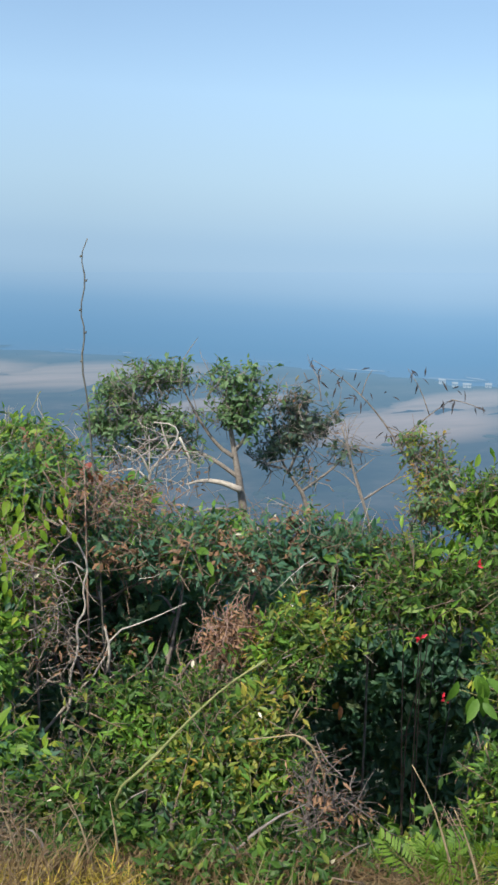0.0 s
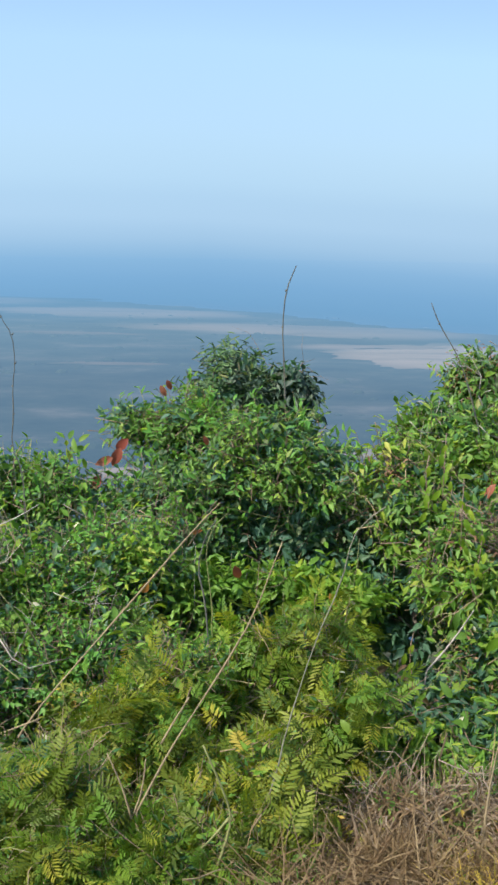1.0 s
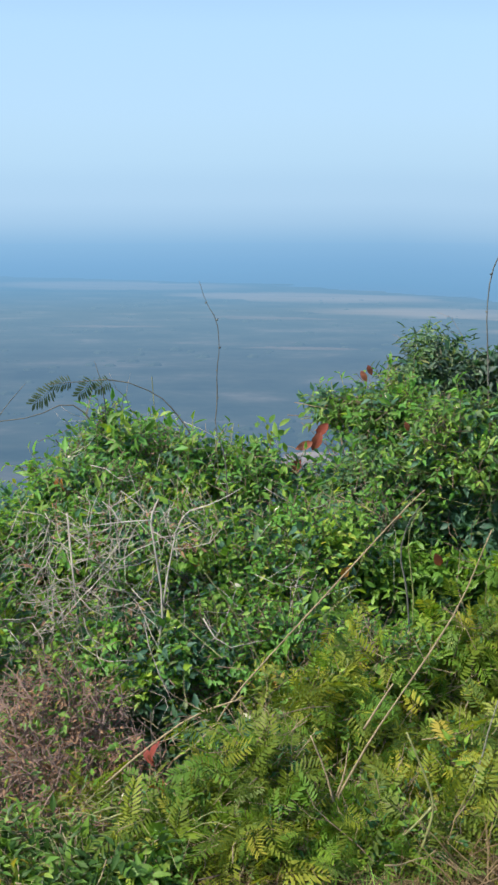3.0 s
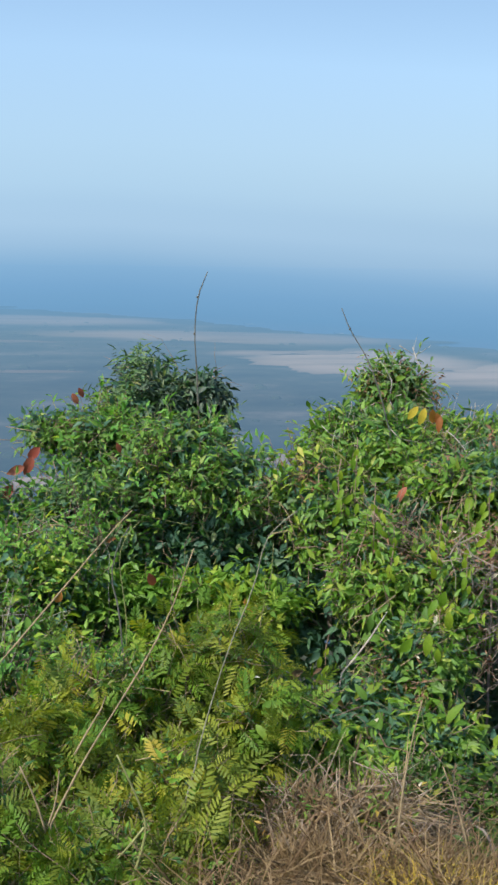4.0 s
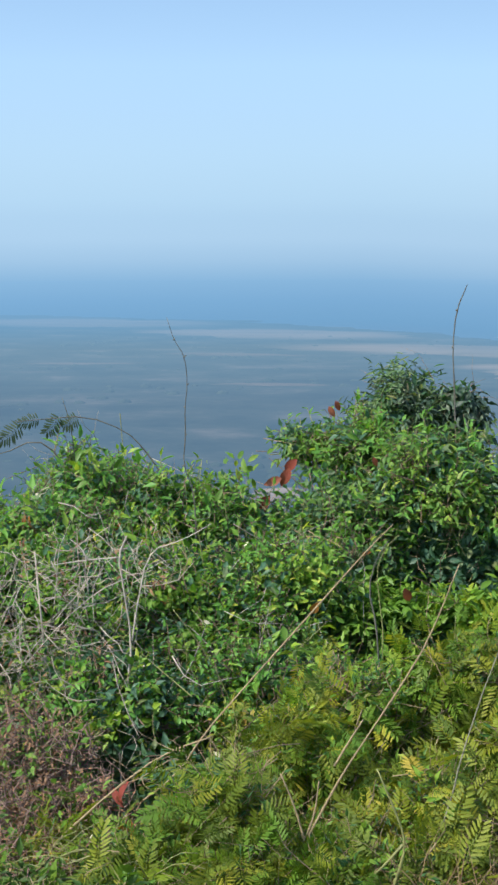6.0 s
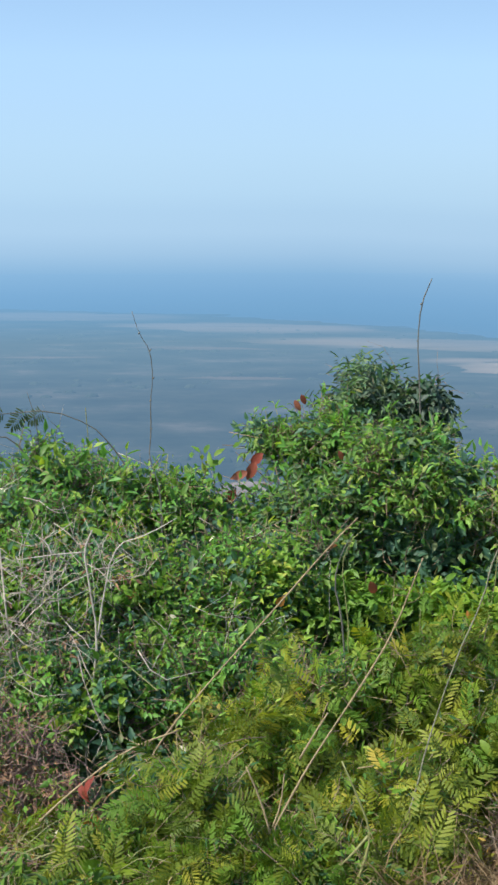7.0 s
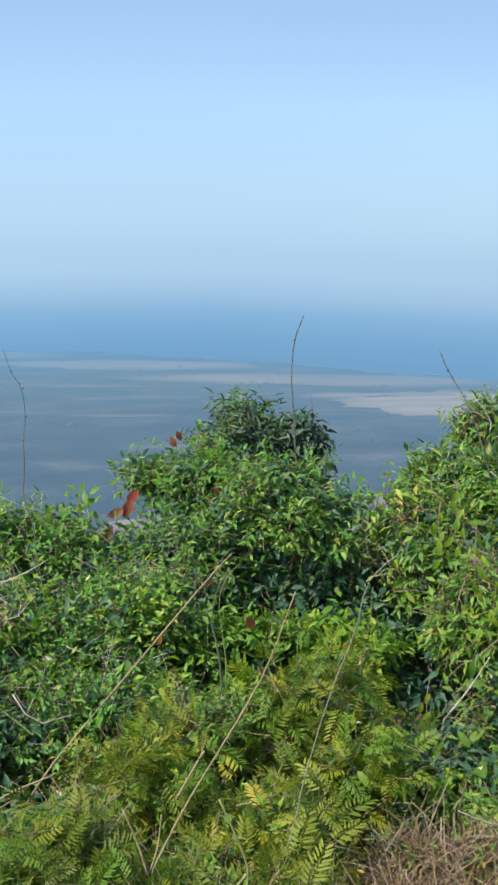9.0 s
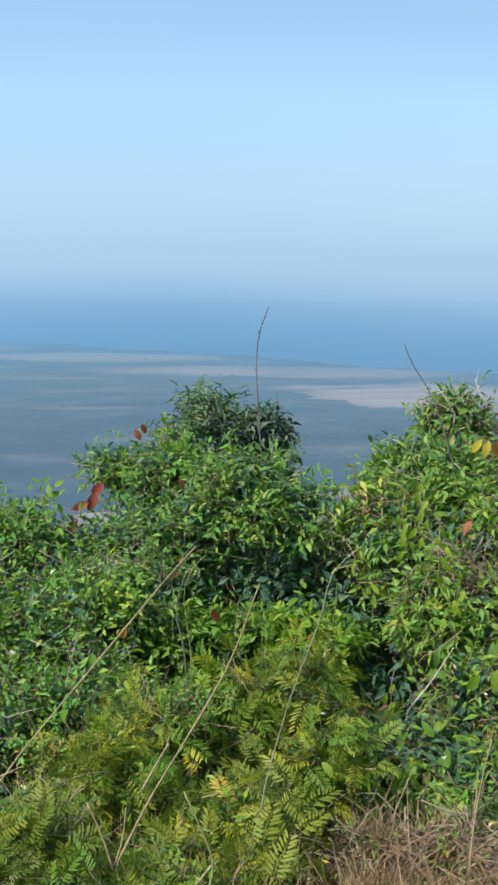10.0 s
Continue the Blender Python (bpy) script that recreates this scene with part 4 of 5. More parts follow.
orange = shrub("shrub", ORANGE_LUMPS, (1.1, 5.1), "domed green shrub with narrow drooping leaves", [
    ("foliage", 1600, MID_GREEN, NARROW_T, 0.048, dict(tuft=0.05, twig_mat=TWIG, droop=0.6, rough=0.7)), ("crest_foliage", 320, GREY_GREEN, DROOP_T, 0.06, dict(only=(0, 1), tuft=0.05, inner=0.0, droop=0.8)), ("sunlit_foliage", 600, LIME_GREEN, NARROW_T, 0.042, dict(tuft=0.050, inner=0.0, droop=0.6)), ("shoot_foliage", 110, MID_GREEN, NARROW_T, 0.05, SHOOTS),
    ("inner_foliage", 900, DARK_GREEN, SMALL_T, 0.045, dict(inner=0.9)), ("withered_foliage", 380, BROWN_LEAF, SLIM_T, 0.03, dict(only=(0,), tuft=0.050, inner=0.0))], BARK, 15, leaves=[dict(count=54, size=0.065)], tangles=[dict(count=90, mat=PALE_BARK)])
broad = shrub("shrub", BROAD_LUMPS, (0.95, 4.4), "bright green shrub with broad drooping leaves", [
    ("foliage", 1400, LIME_GREEN, NARROW_T, 0.052, dict(tuft=0.05, droop=0.6, twig_mat=TWIG, rough=0.8)), ("green_foliage", 1250, MID_GREEN, NARROW_T, 0.050, dict(tuft=0.05, droop=0.6, rough=0.9)), ("shoot_foliage", 190, LIME_GREEN, NARROW_T, 0.055, SHOOTS),
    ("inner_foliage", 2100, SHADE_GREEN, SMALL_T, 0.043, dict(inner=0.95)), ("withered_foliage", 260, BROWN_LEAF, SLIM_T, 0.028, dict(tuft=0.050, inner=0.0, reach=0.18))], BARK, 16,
    leaves=[dict(count=230, size=0.07), dict(count=30, size=0.026, kind="pale_leaf", mat=PALE_LEAF)], tangles=[dict(count=240, mat=TWIG), dict(count=110, mat=DRY_STEM)])
trunk = shrub("shrub", TRUNK_LUMPS, (1.8, 4.6), "dark leafy shrub tangled with dry brown twigs", [
    ("foliage", 2900, SHADE_GREEN, NARROW_T, 0.048, dict(tuft=0.055, twig_mat=TWIG)), ("sunlit_foliage", 1100, MID_GREEN, NARROW_T, 0.045, dict(tuft=0.050, inner=0.1)),
    ("withered_foliage", 200, BROWN_LEAF, SMALL_T, 0.032, dict(tuft=0.050, inner=0.0)), ("rusty_foliage", 50, BROWN_LEAF, BROAD_T, 0.045, dict(only=(4, 5, 6), tuft=0.04, inner=0.0, rise=0.6))], BARK, 17,
    leaves=[dict(count=108, size=0.065), dict(count=14, size=0.026, kind="pale_leaf", mat=PALE_LEAF)], tangles=[dict(count=300, mat=TWIG), dict(count=110, mat=PALE_BARK)])
front = shrub("shrub", FRONT_LUMPS, (1.4, 3.5), "low green shrub with yellowing leaves at the grass edge", [
    ("foliage", 1100, FOREST_GREEN, NARROW_T, 0.040, dict(only=(0, 1, 2, 3, 9), tuft=0.06, twig_mat=TWIG, rough=0.7)), ("sunlit_foliage", 240, LIME_GREEN, NARROW_T, 0.038, dict(only=(0, 1, 3, 9), tuft=0.05, inner=0.0)), ("low_foliage", 520, FOREST_GREEN, NARROW_T, 0.042, dict(only=(4, 5, 6, 7, 8, 10, 11, 12, 13, 14), tuft=0.05, rough=0.7)), ("inner_foliage", 380, FOREST_GREEN, SMALL_T, 0.037, dict(inner=0.9)), ("yellowing_foliage", 420, YELLOWING, NARROW_T, 0.042, dict(only=(1, 3), tuft=0.050, inner=0.0)), ("feathery_foliage", 24, FRESH_FEATHER, FEATHER_T, 0.10, dict(only=(11,), tuft=0.05, per=3, reach=0.14, inner=0.0, flat=0.3, droop=0.1, rise=0.3)),
    ("shoot_foliage", 40, LIME_GREEN, NARROW_T, 0.04, SHOOTS)], BARK, 18, leaves=[dict(count=60, size=0.045), dict(count=10, size=0.026, kind="pale_leaf", mat=PALE_LEAF)], tangles=[dict(count=110, mat=TWIG, thick=0.0022)])
right = shrub("shrub", RIGHT_LUMPS, (3.25, 4.5), "green shrub with lime leaf tips over a dark hollow", [
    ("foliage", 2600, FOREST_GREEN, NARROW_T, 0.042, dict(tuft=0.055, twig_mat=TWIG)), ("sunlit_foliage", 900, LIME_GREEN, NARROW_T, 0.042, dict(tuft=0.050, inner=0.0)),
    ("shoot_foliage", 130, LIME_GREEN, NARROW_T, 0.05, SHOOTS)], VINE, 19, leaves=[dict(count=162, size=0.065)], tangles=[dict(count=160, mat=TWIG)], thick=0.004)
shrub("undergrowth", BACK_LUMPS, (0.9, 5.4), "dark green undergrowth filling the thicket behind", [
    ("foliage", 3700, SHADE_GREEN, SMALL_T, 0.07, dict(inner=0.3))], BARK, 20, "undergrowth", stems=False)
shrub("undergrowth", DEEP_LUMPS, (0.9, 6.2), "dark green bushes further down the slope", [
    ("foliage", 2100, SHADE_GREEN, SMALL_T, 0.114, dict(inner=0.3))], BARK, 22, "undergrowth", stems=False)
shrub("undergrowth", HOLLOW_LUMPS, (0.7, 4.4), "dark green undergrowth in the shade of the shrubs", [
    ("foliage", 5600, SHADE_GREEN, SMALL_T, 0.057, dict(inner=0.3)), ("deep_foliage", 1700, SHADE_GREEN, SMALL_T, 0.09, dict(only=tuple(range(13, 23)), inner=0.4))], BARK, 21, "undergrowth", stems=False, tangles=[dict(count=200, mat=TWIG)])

shrub("undergrowth", SLOPE_LUMPS, (0.8, 3.5), "low dark growth covering the steep bank", [
    ("foliage", 2500, FOREST_GREEN, SMALL_T, 0.055, dict(inner=0.2))], BARK, 24, "undergrowth", stems=False, tangles=[dict(count=160, mat=TWIG)])


def dry_tangle(label, lumps, count, seed, dark, light, leaves=0, thick=0.002, length=0.22, foot=None):
    """A clump of dead vines and twigs caught in the shrubs, hung from one old stem."""
    rng = np.random.default_rng(seed)
    x, y = lumps[0][0], lumps[0][1] + 0.1
    z = ground_height(x, y)
    ob = thing("dead_vines", (x, y, z), label, "dead vines", "clumps of dead vines")
    local = [(a - x, b - y, c - z, w, h) for a, b, c, w, h in lumps]
    bark = bark_material("dead_vine", dark, light, 120.0)
    branch_part(ob, "stem", [(x, y, z - 0.05), (x + 0.04, y, z + 0.3), (lumps[0][0], lumps[0][1], lumps[0][2] + lumps[0][4])], [0.009, 0.007, 0.003], bark, 6, 1)
    tangle(ob, local, count, bark, rng, thick, length)
    if leaves:
        leafy("withered_foliage", local, leaves, BROWN_LEAF, SLIM_T, 0.03, ob, rng, inner=0.0, reach=0.14)


def spots(points, halves):
    return [(*p, w, h) for p, (w, h) in zip(points, halves)]


dry_tangle("brown clump of dead vines hanging in a bright green shrub", spots([(0.919, 4.309, 0.496), (1.196, 4.244, 0.386), (1.113, 4.265, 0.179), (0.833, 4.325, 0.428)], [(0.13, 0.10), (0.15, 0.16), (0.13, 0.12), (0.12, 0.08)]), 150, 81, (0.10, 0.07, 0.05), (0.26, 0.19, 0.14), 140)
dry_tangle("reddish-brown dead vines draped over the shrub top", spots([(1.500, 4.361, 0.708), (1.629, 4.316, 0.598), (1.461, 4.374, 0.569), (1.752, 4.269, 0.580)], [(0.15, 0.08), (0.13, 0.09), (0.12, 0.09), (0.12, 0.07)]), 70, 82, (0.10, 0.07, 0.05), (0.24, 0.17, 0.13), 60)
dry_tangle("grey-brown dead vines hanging over a dark hollow", spots([(1.208, 4.081, 0.336), (1.154, 4.095, 0.532), (1.220, 4.078, 0.150), (1.330, 4.060, 0.050)], [(0.14, 0.15), (0.12, 0.08), (0.10, 0.12), (0.12, 0.13)]), 95, 83, (0.09, 0.07, 0.055), (0.30, 0.25, 0.20), 50)
dry_tangle("pale grey tangle of bare dry twigs in a small-leaved shrub", spots([(-1.296, 3.743, 0.423), (-1.152, 3.788, 0.233), (-1.081, 3.808, 0.515), (-1.391, 3.710, 0.266), (-0.939, 3.844, 0.562)], [(0.20, 0.20), (0.22, 0.17), (0.17, 0.10), (0.16, 0.18), (0.12, 0.09)]), 190, 84, (0.15, 0.13, 0.10), (0.40, 0.355, 0.285), 40, 0.0017, 0.24)
dry_tangle("rust-brown hanging bunch of withered leaves and stems", spots([(1.876, 3.788, 0.188), (1.847, 3.801, 0.133)], [(0.09, 0.09), (0.07, 0.08)]), 60, 85, (0.14, 0.08, 0.06), (0.32, 0.20, 0.15), 130)
dry_tangle("grey bunch of dead twigs at the foot of the low shrub", spots([(1.677, 2.769, 0.057), (1.735, 2.736, -0.028)], [(0.09, 0.10), (0.09, 0.08)]), 45, 86, (0.06, 0.05, 0.042), (0.15, 0.12, 0.10), 30)
dry_tangle("small brown mat of dead stems beside the feathery shrub", spots([(-0.192, 3.595, 0.222), (-0.246, 3.592, 0.232)], [(0.07, 0.05), (0.06, 0.04)]), 10, 87, (0.08, 0.055, 0.04), (0.20, 0.14, 0.10), 16)
dry_tangle("pale grey bare twigs beneath a slender tree", spots([(2.06, 5.12, 0.62), (2.20, 5.06, 0.58), (1.95, 5.16, 0.60)], [(0.14, 0.12), (0.12, 0.12), (0.10, 0.08)]), 46, 88, (0.12, 0.10, 0.085), (0.36, 0.32, 0.27), 12, 0.0026, 0.26)
EDGE_LUMPS = [(2.84 * math.sin(radians(a)), 2.84 * math.cos(radians(a)), 0.0 + 0.03 * math.sin(a * 1.7), 0.14, 0.07) for a in range(-28, -13, 3)] + [(2.66 * math.sin(radians(a)), 2.66 * math.cos(radians(a)), 0.01 + 0.02 * math.sin(a * 2.3), 0.12, 0.06) for a in range(-28, -14, 3)]
shrub("low_herb", EDGE_LUMPS, (-0.4, 2.84), "low green and yellowing herbs along the bank's edge", [
    ("foliage", 240, MID_GREEN, NARROW_T, 0.046, dict(tuft=0.045, rough=0.7)), ("yellowing_foliage", 130, YELLOWING, NARROW_T, 0.04, dict(tuft=0.04)), ("sunlit_foliage", 60, LIME_GREEN, BROAD_T, 0.06, dict(tuft=0.05, rough=0.7)), ("shaded_foliage", 420, FOREST_GREEN, NARROW_T, 0.046, dict(inner=0.6))], GREEN_STEM, 23, "herb", thick=0.004,
    leaves=[dict(count=30, size=0.06)], tangles=[dict(count=110, mat=DRY_STEM, thick=0.002, length=0.2)])

# ---------------------------------------------------------------- coloured leaves and flowers on the shrubs
rng = np.random.default_rng(40)
def leaf_row(parent, places, kind, mat, size, stalk=None, template=None, lean=(0.35, -0.15, -0.8)):
    """Leaflets hanging in a row from one thin stalk, their broad sides turned out of the thicket."""
    me = single_leaf(kind, mat, template or OVAL_T)
    holder = branch_part(parent, "stalk", stalk, [0.002, 0.0017, 0.0012], TWIG, 5, 1) if stalk else parent
    for k, q in enumerate(places):
        way = unit(np.array(lean) + 0.25 * np.array([math.sin(k * 2.1), math.cos(k * 1.3), math.sin(k * 4.0)]))
        face = unit(np.array([-q[0], -q[1], 0.9]) + 0.35 * np.array([math.sin(k * 3.0), 0, math.cos(k * 2.0)]))
        ob = new("leaf", me)
        ob.parent = holder
        ob.matrix_basis = Matrix.Translation(Vector(q) - parent.location) @ Matrix(frames_of(way[None], face[None], np.array([size * (1 + 0.15 * math.sin(k * 2.7))]))[0].tolist()).to_4x4()


LIME_LEAF = leaf_material("large_yellow_green_leaves", [(0.0, (0.105, 0.215, 0.018)), (1.0, (0.235, 0.310, 0.026))], (0.160, 0.260, 0.020), single=True)
OVAL_T = leaf_template(0.50, 0.2, 0.3, 0.45)
leaf_row(centre, [(-0.500, 4.775, 0.779), (-0.530, 4.772, 0.743), (-0.564, 4.768, 0.700), (-0.613, 4.763, 0.623)], "red_oval_leaf", RED_LEAF, 0.085, [(-0.460, 4.799, 0.640), (-0.555, 4.790, 0.728), (-0.616, 4.783, 0.780)], lean=(-0.55, -0.1, -0.55))
leaf_row(centre, [(-0.352, 4.937, 1.006), (-0.380, 4.935, 0.982)], "red_oval_leaf", RED_LEAF, 0.05)
leaf_row(centre, [(-0.180, 4.595, 0.825)], "red_oval_leaf", RED_LEAF, 0.045)
leaf_row(centre, [(-0.047, 4.097, 0.435)], "red_oval_leaf", RED_LEAF, 0.068, lean=(0.3, 0, -0.8))
leaf_row(left, [(-0.349, 3.985, 0.403)], "orange_oval_leaf", ORANGE_LEAF, 0.062, lean=(-0.4, 0, -0.8))
for place, count in (((0.312, 4.088, 0.352), 1), ((-1.535, 4.348, 0.601), 2), ((-1.051, 3.868, 0.221), 2), ((-0.688, 4.349, 0.408), 2)):
    leaf_cluster(left, place, count, rng, "orange_leaf", ORANGE_LEAF, 0.05, 0.012)
YELLOW_LEAF = leaf_material("yellow_leaf", [(0.0, (0.50, 0.38, 0.05)), (1.0, (0.55, 0.42, 0.06))], (0.5, 0.36, 0.05), single=True)
leaf_row(orange, [(1.040, 4.672, 0.964), (1.069, 4.666, 0.959)], "yellow_long_leaf", YELLOW_LEAF, 0.075, [(1.146, 4.669, 0.877), (1.089, 4.682, 0.952), (1.026, 4.695, 0.966)], LONG_T, (-0.5, 0, -0.7))
leaf_row(orange, [(1.092, 4.640, 0.958), (1.110, 4.636, 0.944), (1.124, 4.633, 0.930)], "orange_long_leaf", ORANGE_LEAF, 0.075, None, LONG_T, (0.1, 0, -0.9))
leaf_row(orange, [(0.764, 4.691, 0.803), (0.718, 4.698, 0.768)], "yellow_green_leaf", BIG_LEAF, 0.07)
leaf_cluster(broad, (0.943, 4.406, 0.698), 2, rng, "red_leaf", RED_LEAF, 0.07, 0.01)
leaf_row(broad, [(0.951, 3.739, 0.466), (0.965, 3.735, 0.397), (0.924, 3.745, 0.436), (0.905, 3.749, 0.315), (0.934, 3.743, 0.265), (0.849, 3.762, 0.294)], "broad_lime_leaf", LIME_LEAF, 0.07, None, LONG_T, (-0.2, -0.1, -0.9))
leaf_cluster(broad, (0.983, 4.091, 0.308), 5, rng, "green_leaf", BIG_LEAF, 0.08, 0.06)
leaf_cluster(broad, (0.543, 3.763, 0.122), 9, rng, "brown_leaf", leaf_material("brown_leaf", [(0.0, (0.12, 0.07, 0.04)), (1.0, (0.26, 0.17, 0.11))], (0.17, 0.10, 0.06), single=True), 0.055, 0.04)
for k, top in enumerate([(0.828, 4.072, 0.568), (0.986, 4.038, 0.632), (1.153, 3.996, 0.750), (1.223, 3.976, 0.720), (0.641, 4.103, 0.809), (0.700, 4.094, 0.891), (1.002, 4.035, 0.358), (0.973, 4.042, 0.272), (1.291, 3.955, 0.804), (0.872, 4.063, 0.292), (0.609, 4.108, 0.142), (0.770, 4.083, 0.725), (1.090, 4.013, 0.540)]):
    n = 5 + k % 3
    drop = [Vector(top) + Vector((0.012 * math.sin(k + j), -0.006 * j, -0.032 * j)) for j in range(n)]
    leaf_row(broad, [q + Vector((0.012 * (-1) ** j, 0, 0)) for j, q in enumerate(drop)], "hanging_leaf", LIME_LEAF, 0.047, [drop[0] + Vector((0.02, 0.06, 0.03)), drop[1], drop[-1]], LONG_T, (0.5 * math.sin(k * 2.4), -0.15, -0.9))
leaf_cluster(trunk, (1.566, 4.602, 0.744), 6, rng, "red_leaf", RED_LEAF, 0.09, 0.03)
leaf_cluster(trunk, (1.734, 4.440, 0.472), 3, rng, "red_leaf", RED_LEAF, 0.07, 0.03)
leaf_cluster(trunk, (1.850, 4.343, 0.410), 3, rng, "red_leaf", RED_LEAF, 0.07, 0.03)
leaf_cluster(trunk, (1.949, 3.920, 0.149), 26, rng, "brown_leaf", None, 0.055, 0.05)
leaf_row(dead, [(-0.770, 2.907, 0.100)], "orange_oval_leaf", ORANGE_LEAF, 0.095, lean=(-0.35, 0, -0.8))
leaf_cluster(dead, (-0.842, 3.044, 0.112), 3, rng, "red_leaf", RED_LEAF, 0.06, 0.015)
leaf_row(fern, [(-0.761, 2.641, 0.098), (-0.714, 2.653, 0.065), (-0.676, 2.662, 0.086)], "broad_green_leaf", LIME_LEAF, 0.085, lean=(0.7, 0, -0.2))
for p in ((2.589, 3.246, 0.504), (2.401, 3.319, 0.244), (2.444, 3.229, 0.037)):
    leaf_cluster(right, p, 4, rng, "red_petal", leaf_material("red_petals", [(0.0, (0.55, 0.02, 0.05)), (1.0, (0.62, 0.03, 0.05))], (0.5, 0.02, 0.04), single=True), 0.024, 0.006, name="petal", hang=0.0, template=BROAD_T)
leaf_cluster(right, (2.234, 3.602, -0.072), 2, rng, "orange_leaf", ORANGE_LEAF, 0.05, 0.01)
leaf_cluster(right, (2.362, 2.917, 0.211), 9, rng, "green_leaf", BIG_LEAF, 0.085, 0.045, hang=1.5)

DARK_FROND = leaf_material("dark_grey_green_fronds", [(0.0, (0.030, 0.055, 0.034)), (1.0, (0.060, 0.090, 0.055))], (0.045, 0.070, 0.042), single=True)
leaf_row(left, [(-1.40, 4.705, 0.955), (-1.47, 4.684, 0.965), (-1.55, 4.66, 0.95), (-1.62, 4.635, 0.93)], "feathery_frond", DARK_FROND, 0.11, None, FEATHER_T, (-0.8, -0.1, -0.45))
for p in [(-1.362, 4.560, 0.774), (-1.307, 4.576, 0.737), (-1.038, 4.641, 0.686), (-1.004, 4.649, 0.650), (-0.798, 4.686, 0.685), (-0.729, 4.697, 0.733), (-0.832, 4.681, 0.650), (-1.519, 4.512, 0.543)]:
    leaf_cluster(left, p, 9, rng, "green_leaf", BIG_LEAF, 0.055, 0.035, hang=-0.5)

# ---------------------------------------------------------------- bare stems, sticks and vines
def stem_thing(name, label, category, lines, mat, foot=None, group="", base="stem"):
    """A bare plant: its first line is the main stem, the others its side branches; the stem is carried down to the ground."""
    first = [Vector(p) for p in lines[0][0]]
    x, y = (first[0].x, first[0].y) if foot is None else foot
    z = ground_height(x, y)
    ob = thing(name, (x, y, z), label, category, group)
    if first[0].z > z + 0.02:
        first = [Vector((x, y, z - 0.03)), Vector((x, y, z)).lerp(first[0], 0.5) + Vector((0.03, 0.02, 0))] + first
    n = len(first)
    r0, r1 = lines[0][1], lines[0][2]
    branch_part(ob, base, first, [(r0 + (r1 - r0) * k / (n - 1)) * (1 + 0.25 * math.sin(k * 2.3)) for k in range(n)], mat, 7, 1)
    for pts, a, b in lines[1:]:
        n = len(pts)
        branch_part(ob, "branch", pts, [a + (b - a) * k / (n - 1) for k in range(n)], mat, 6, 1)
    return ob


def vine(label, pts, thick, tip=0.0022, knot=True, mat=VINE):
    ob = stem_thing("vine", label, "vine", [(pts, thick, tip)], mat, group="bare vine shoots")
    for p in pts[2:-1:1]:
        if knot:
            q = Vector(p)
            d = Vector((0.012, 0.0, 0.014))
            branch_part(ob, "node", [q - d * 0.2, q, q + d * 0.45], [thick * 0.6, thick * 1.05, thick * 0.2], mat, 5, 0)
    return ob


vine("short bare vine shoot rising above the domed shrub", [(0.162, 4.997, 0.694), (0.154, 4.998, 0.891), (0.145, 4.998, 1.086), (0.135, 4.998, 1.231), (0.147, 4.998, 1.386), (0.190, 4.996, 1.493)], 0.0042)
vine("bare zigzag vine shoot standing against the sea", [(1.594, 4.488, 0.516), (1.586, 4.490, 0.657), (1.572, 4.495, 0.821), (1.566, 4.497, 0.982), (1.541, 4.505, 1.165), (1.560, 4.499, 1.279), (1.541, 4.505, 1.369), (1.566, 4.497, 1.485), (1.548, 4.503, 1.581), (1.575, 4.494, 1.651)], 0.0048)
vine("long swaying grey-green vine bent over in front of the shrubs", [(-0.065, 2.943, -0.220), (-0.046, 2.944, -0.166), (0.044, 2.945, 0.049), (0.091, 2.945, 0.208), (0.106, 2.945, 0.299), (0.179, 2.943, 0.557), (0.246, 2.939, 0.723), (0.270, 2.937, 0.846), (0.309, 2.934, 0.894), (0.353, 2.930, 0.929)], 0.0027, 0.0012, False, mat=PALE_VINE)
vine("short bent vine tip above the domed shrub", [(0.998, 4.849, 0.656), (0.947, 4.859, 0.895), (0.886, 4.870, 1.085), (0.851, 4.877, 1.156), (0.784, 4.888, 1.262), (0.749, 4.893, 1.349)], 0.0040, 0.0018)
vine("thin bare vine shoot over the small-leaved shrub", [(-0.860, 4.420, 0.368), (-0.862, 4.419, 0.515), (-0.868, 4.418, 0.706), (-0.909, 4.410, 0.807), (-0.898, 4.412, 0.928), (-0.900, 4.412, 1.038), (-0.888, 4.414, 1.125), (-0.897, 4.413, 1.233), (-0.938, 4.404, 1.298), (-0.963, 4.399, 1.383)], 0.0034, 0.0010)
vine("dark arching vine over the small-leaved shrub", [(-0.988, 4.805, 0.497), (-1.069, 4.788, 0.694), (-1.150, 4.770, 0.816), (-1.218, 4.754, 0.889), (-1.377, 4.712, 0.958), (-1.556, 4.657, 0.947), (-1.655, 4.624, 0.940)], 0.0045, 0.0015, False)
vine("dark drooping vine over the small-leaved shrub", [(-1.450, 4.691, 0.676), (-1.492, 4.678, 0.798), (-1.580, 4.650, 0.867), (-1.713, 4.603, 0.804), (-1.864, 4.546, 0.790), (-1.990, 4.493, 0.767)], 0.0045, 0.0015, False)
vine("upright dark twig over the small-leaved shrub", [(-1.438, 4.746, 0.617), (-1.443, 4.745, 0.812), (-1.459, 4.740, 0.934), (-1.486, 4.732, 1.030)], 0.0038, 0.0012, False)
vine("upright dark twig over the small-leaved shrub", [(-1.931, 4.573, 0.611), (-1.883, 4.592, 0.777), (-1.837, 4.610, 0.847), (-1.759, 4.640, 0.940)], 0.0038, 0.0012, False)
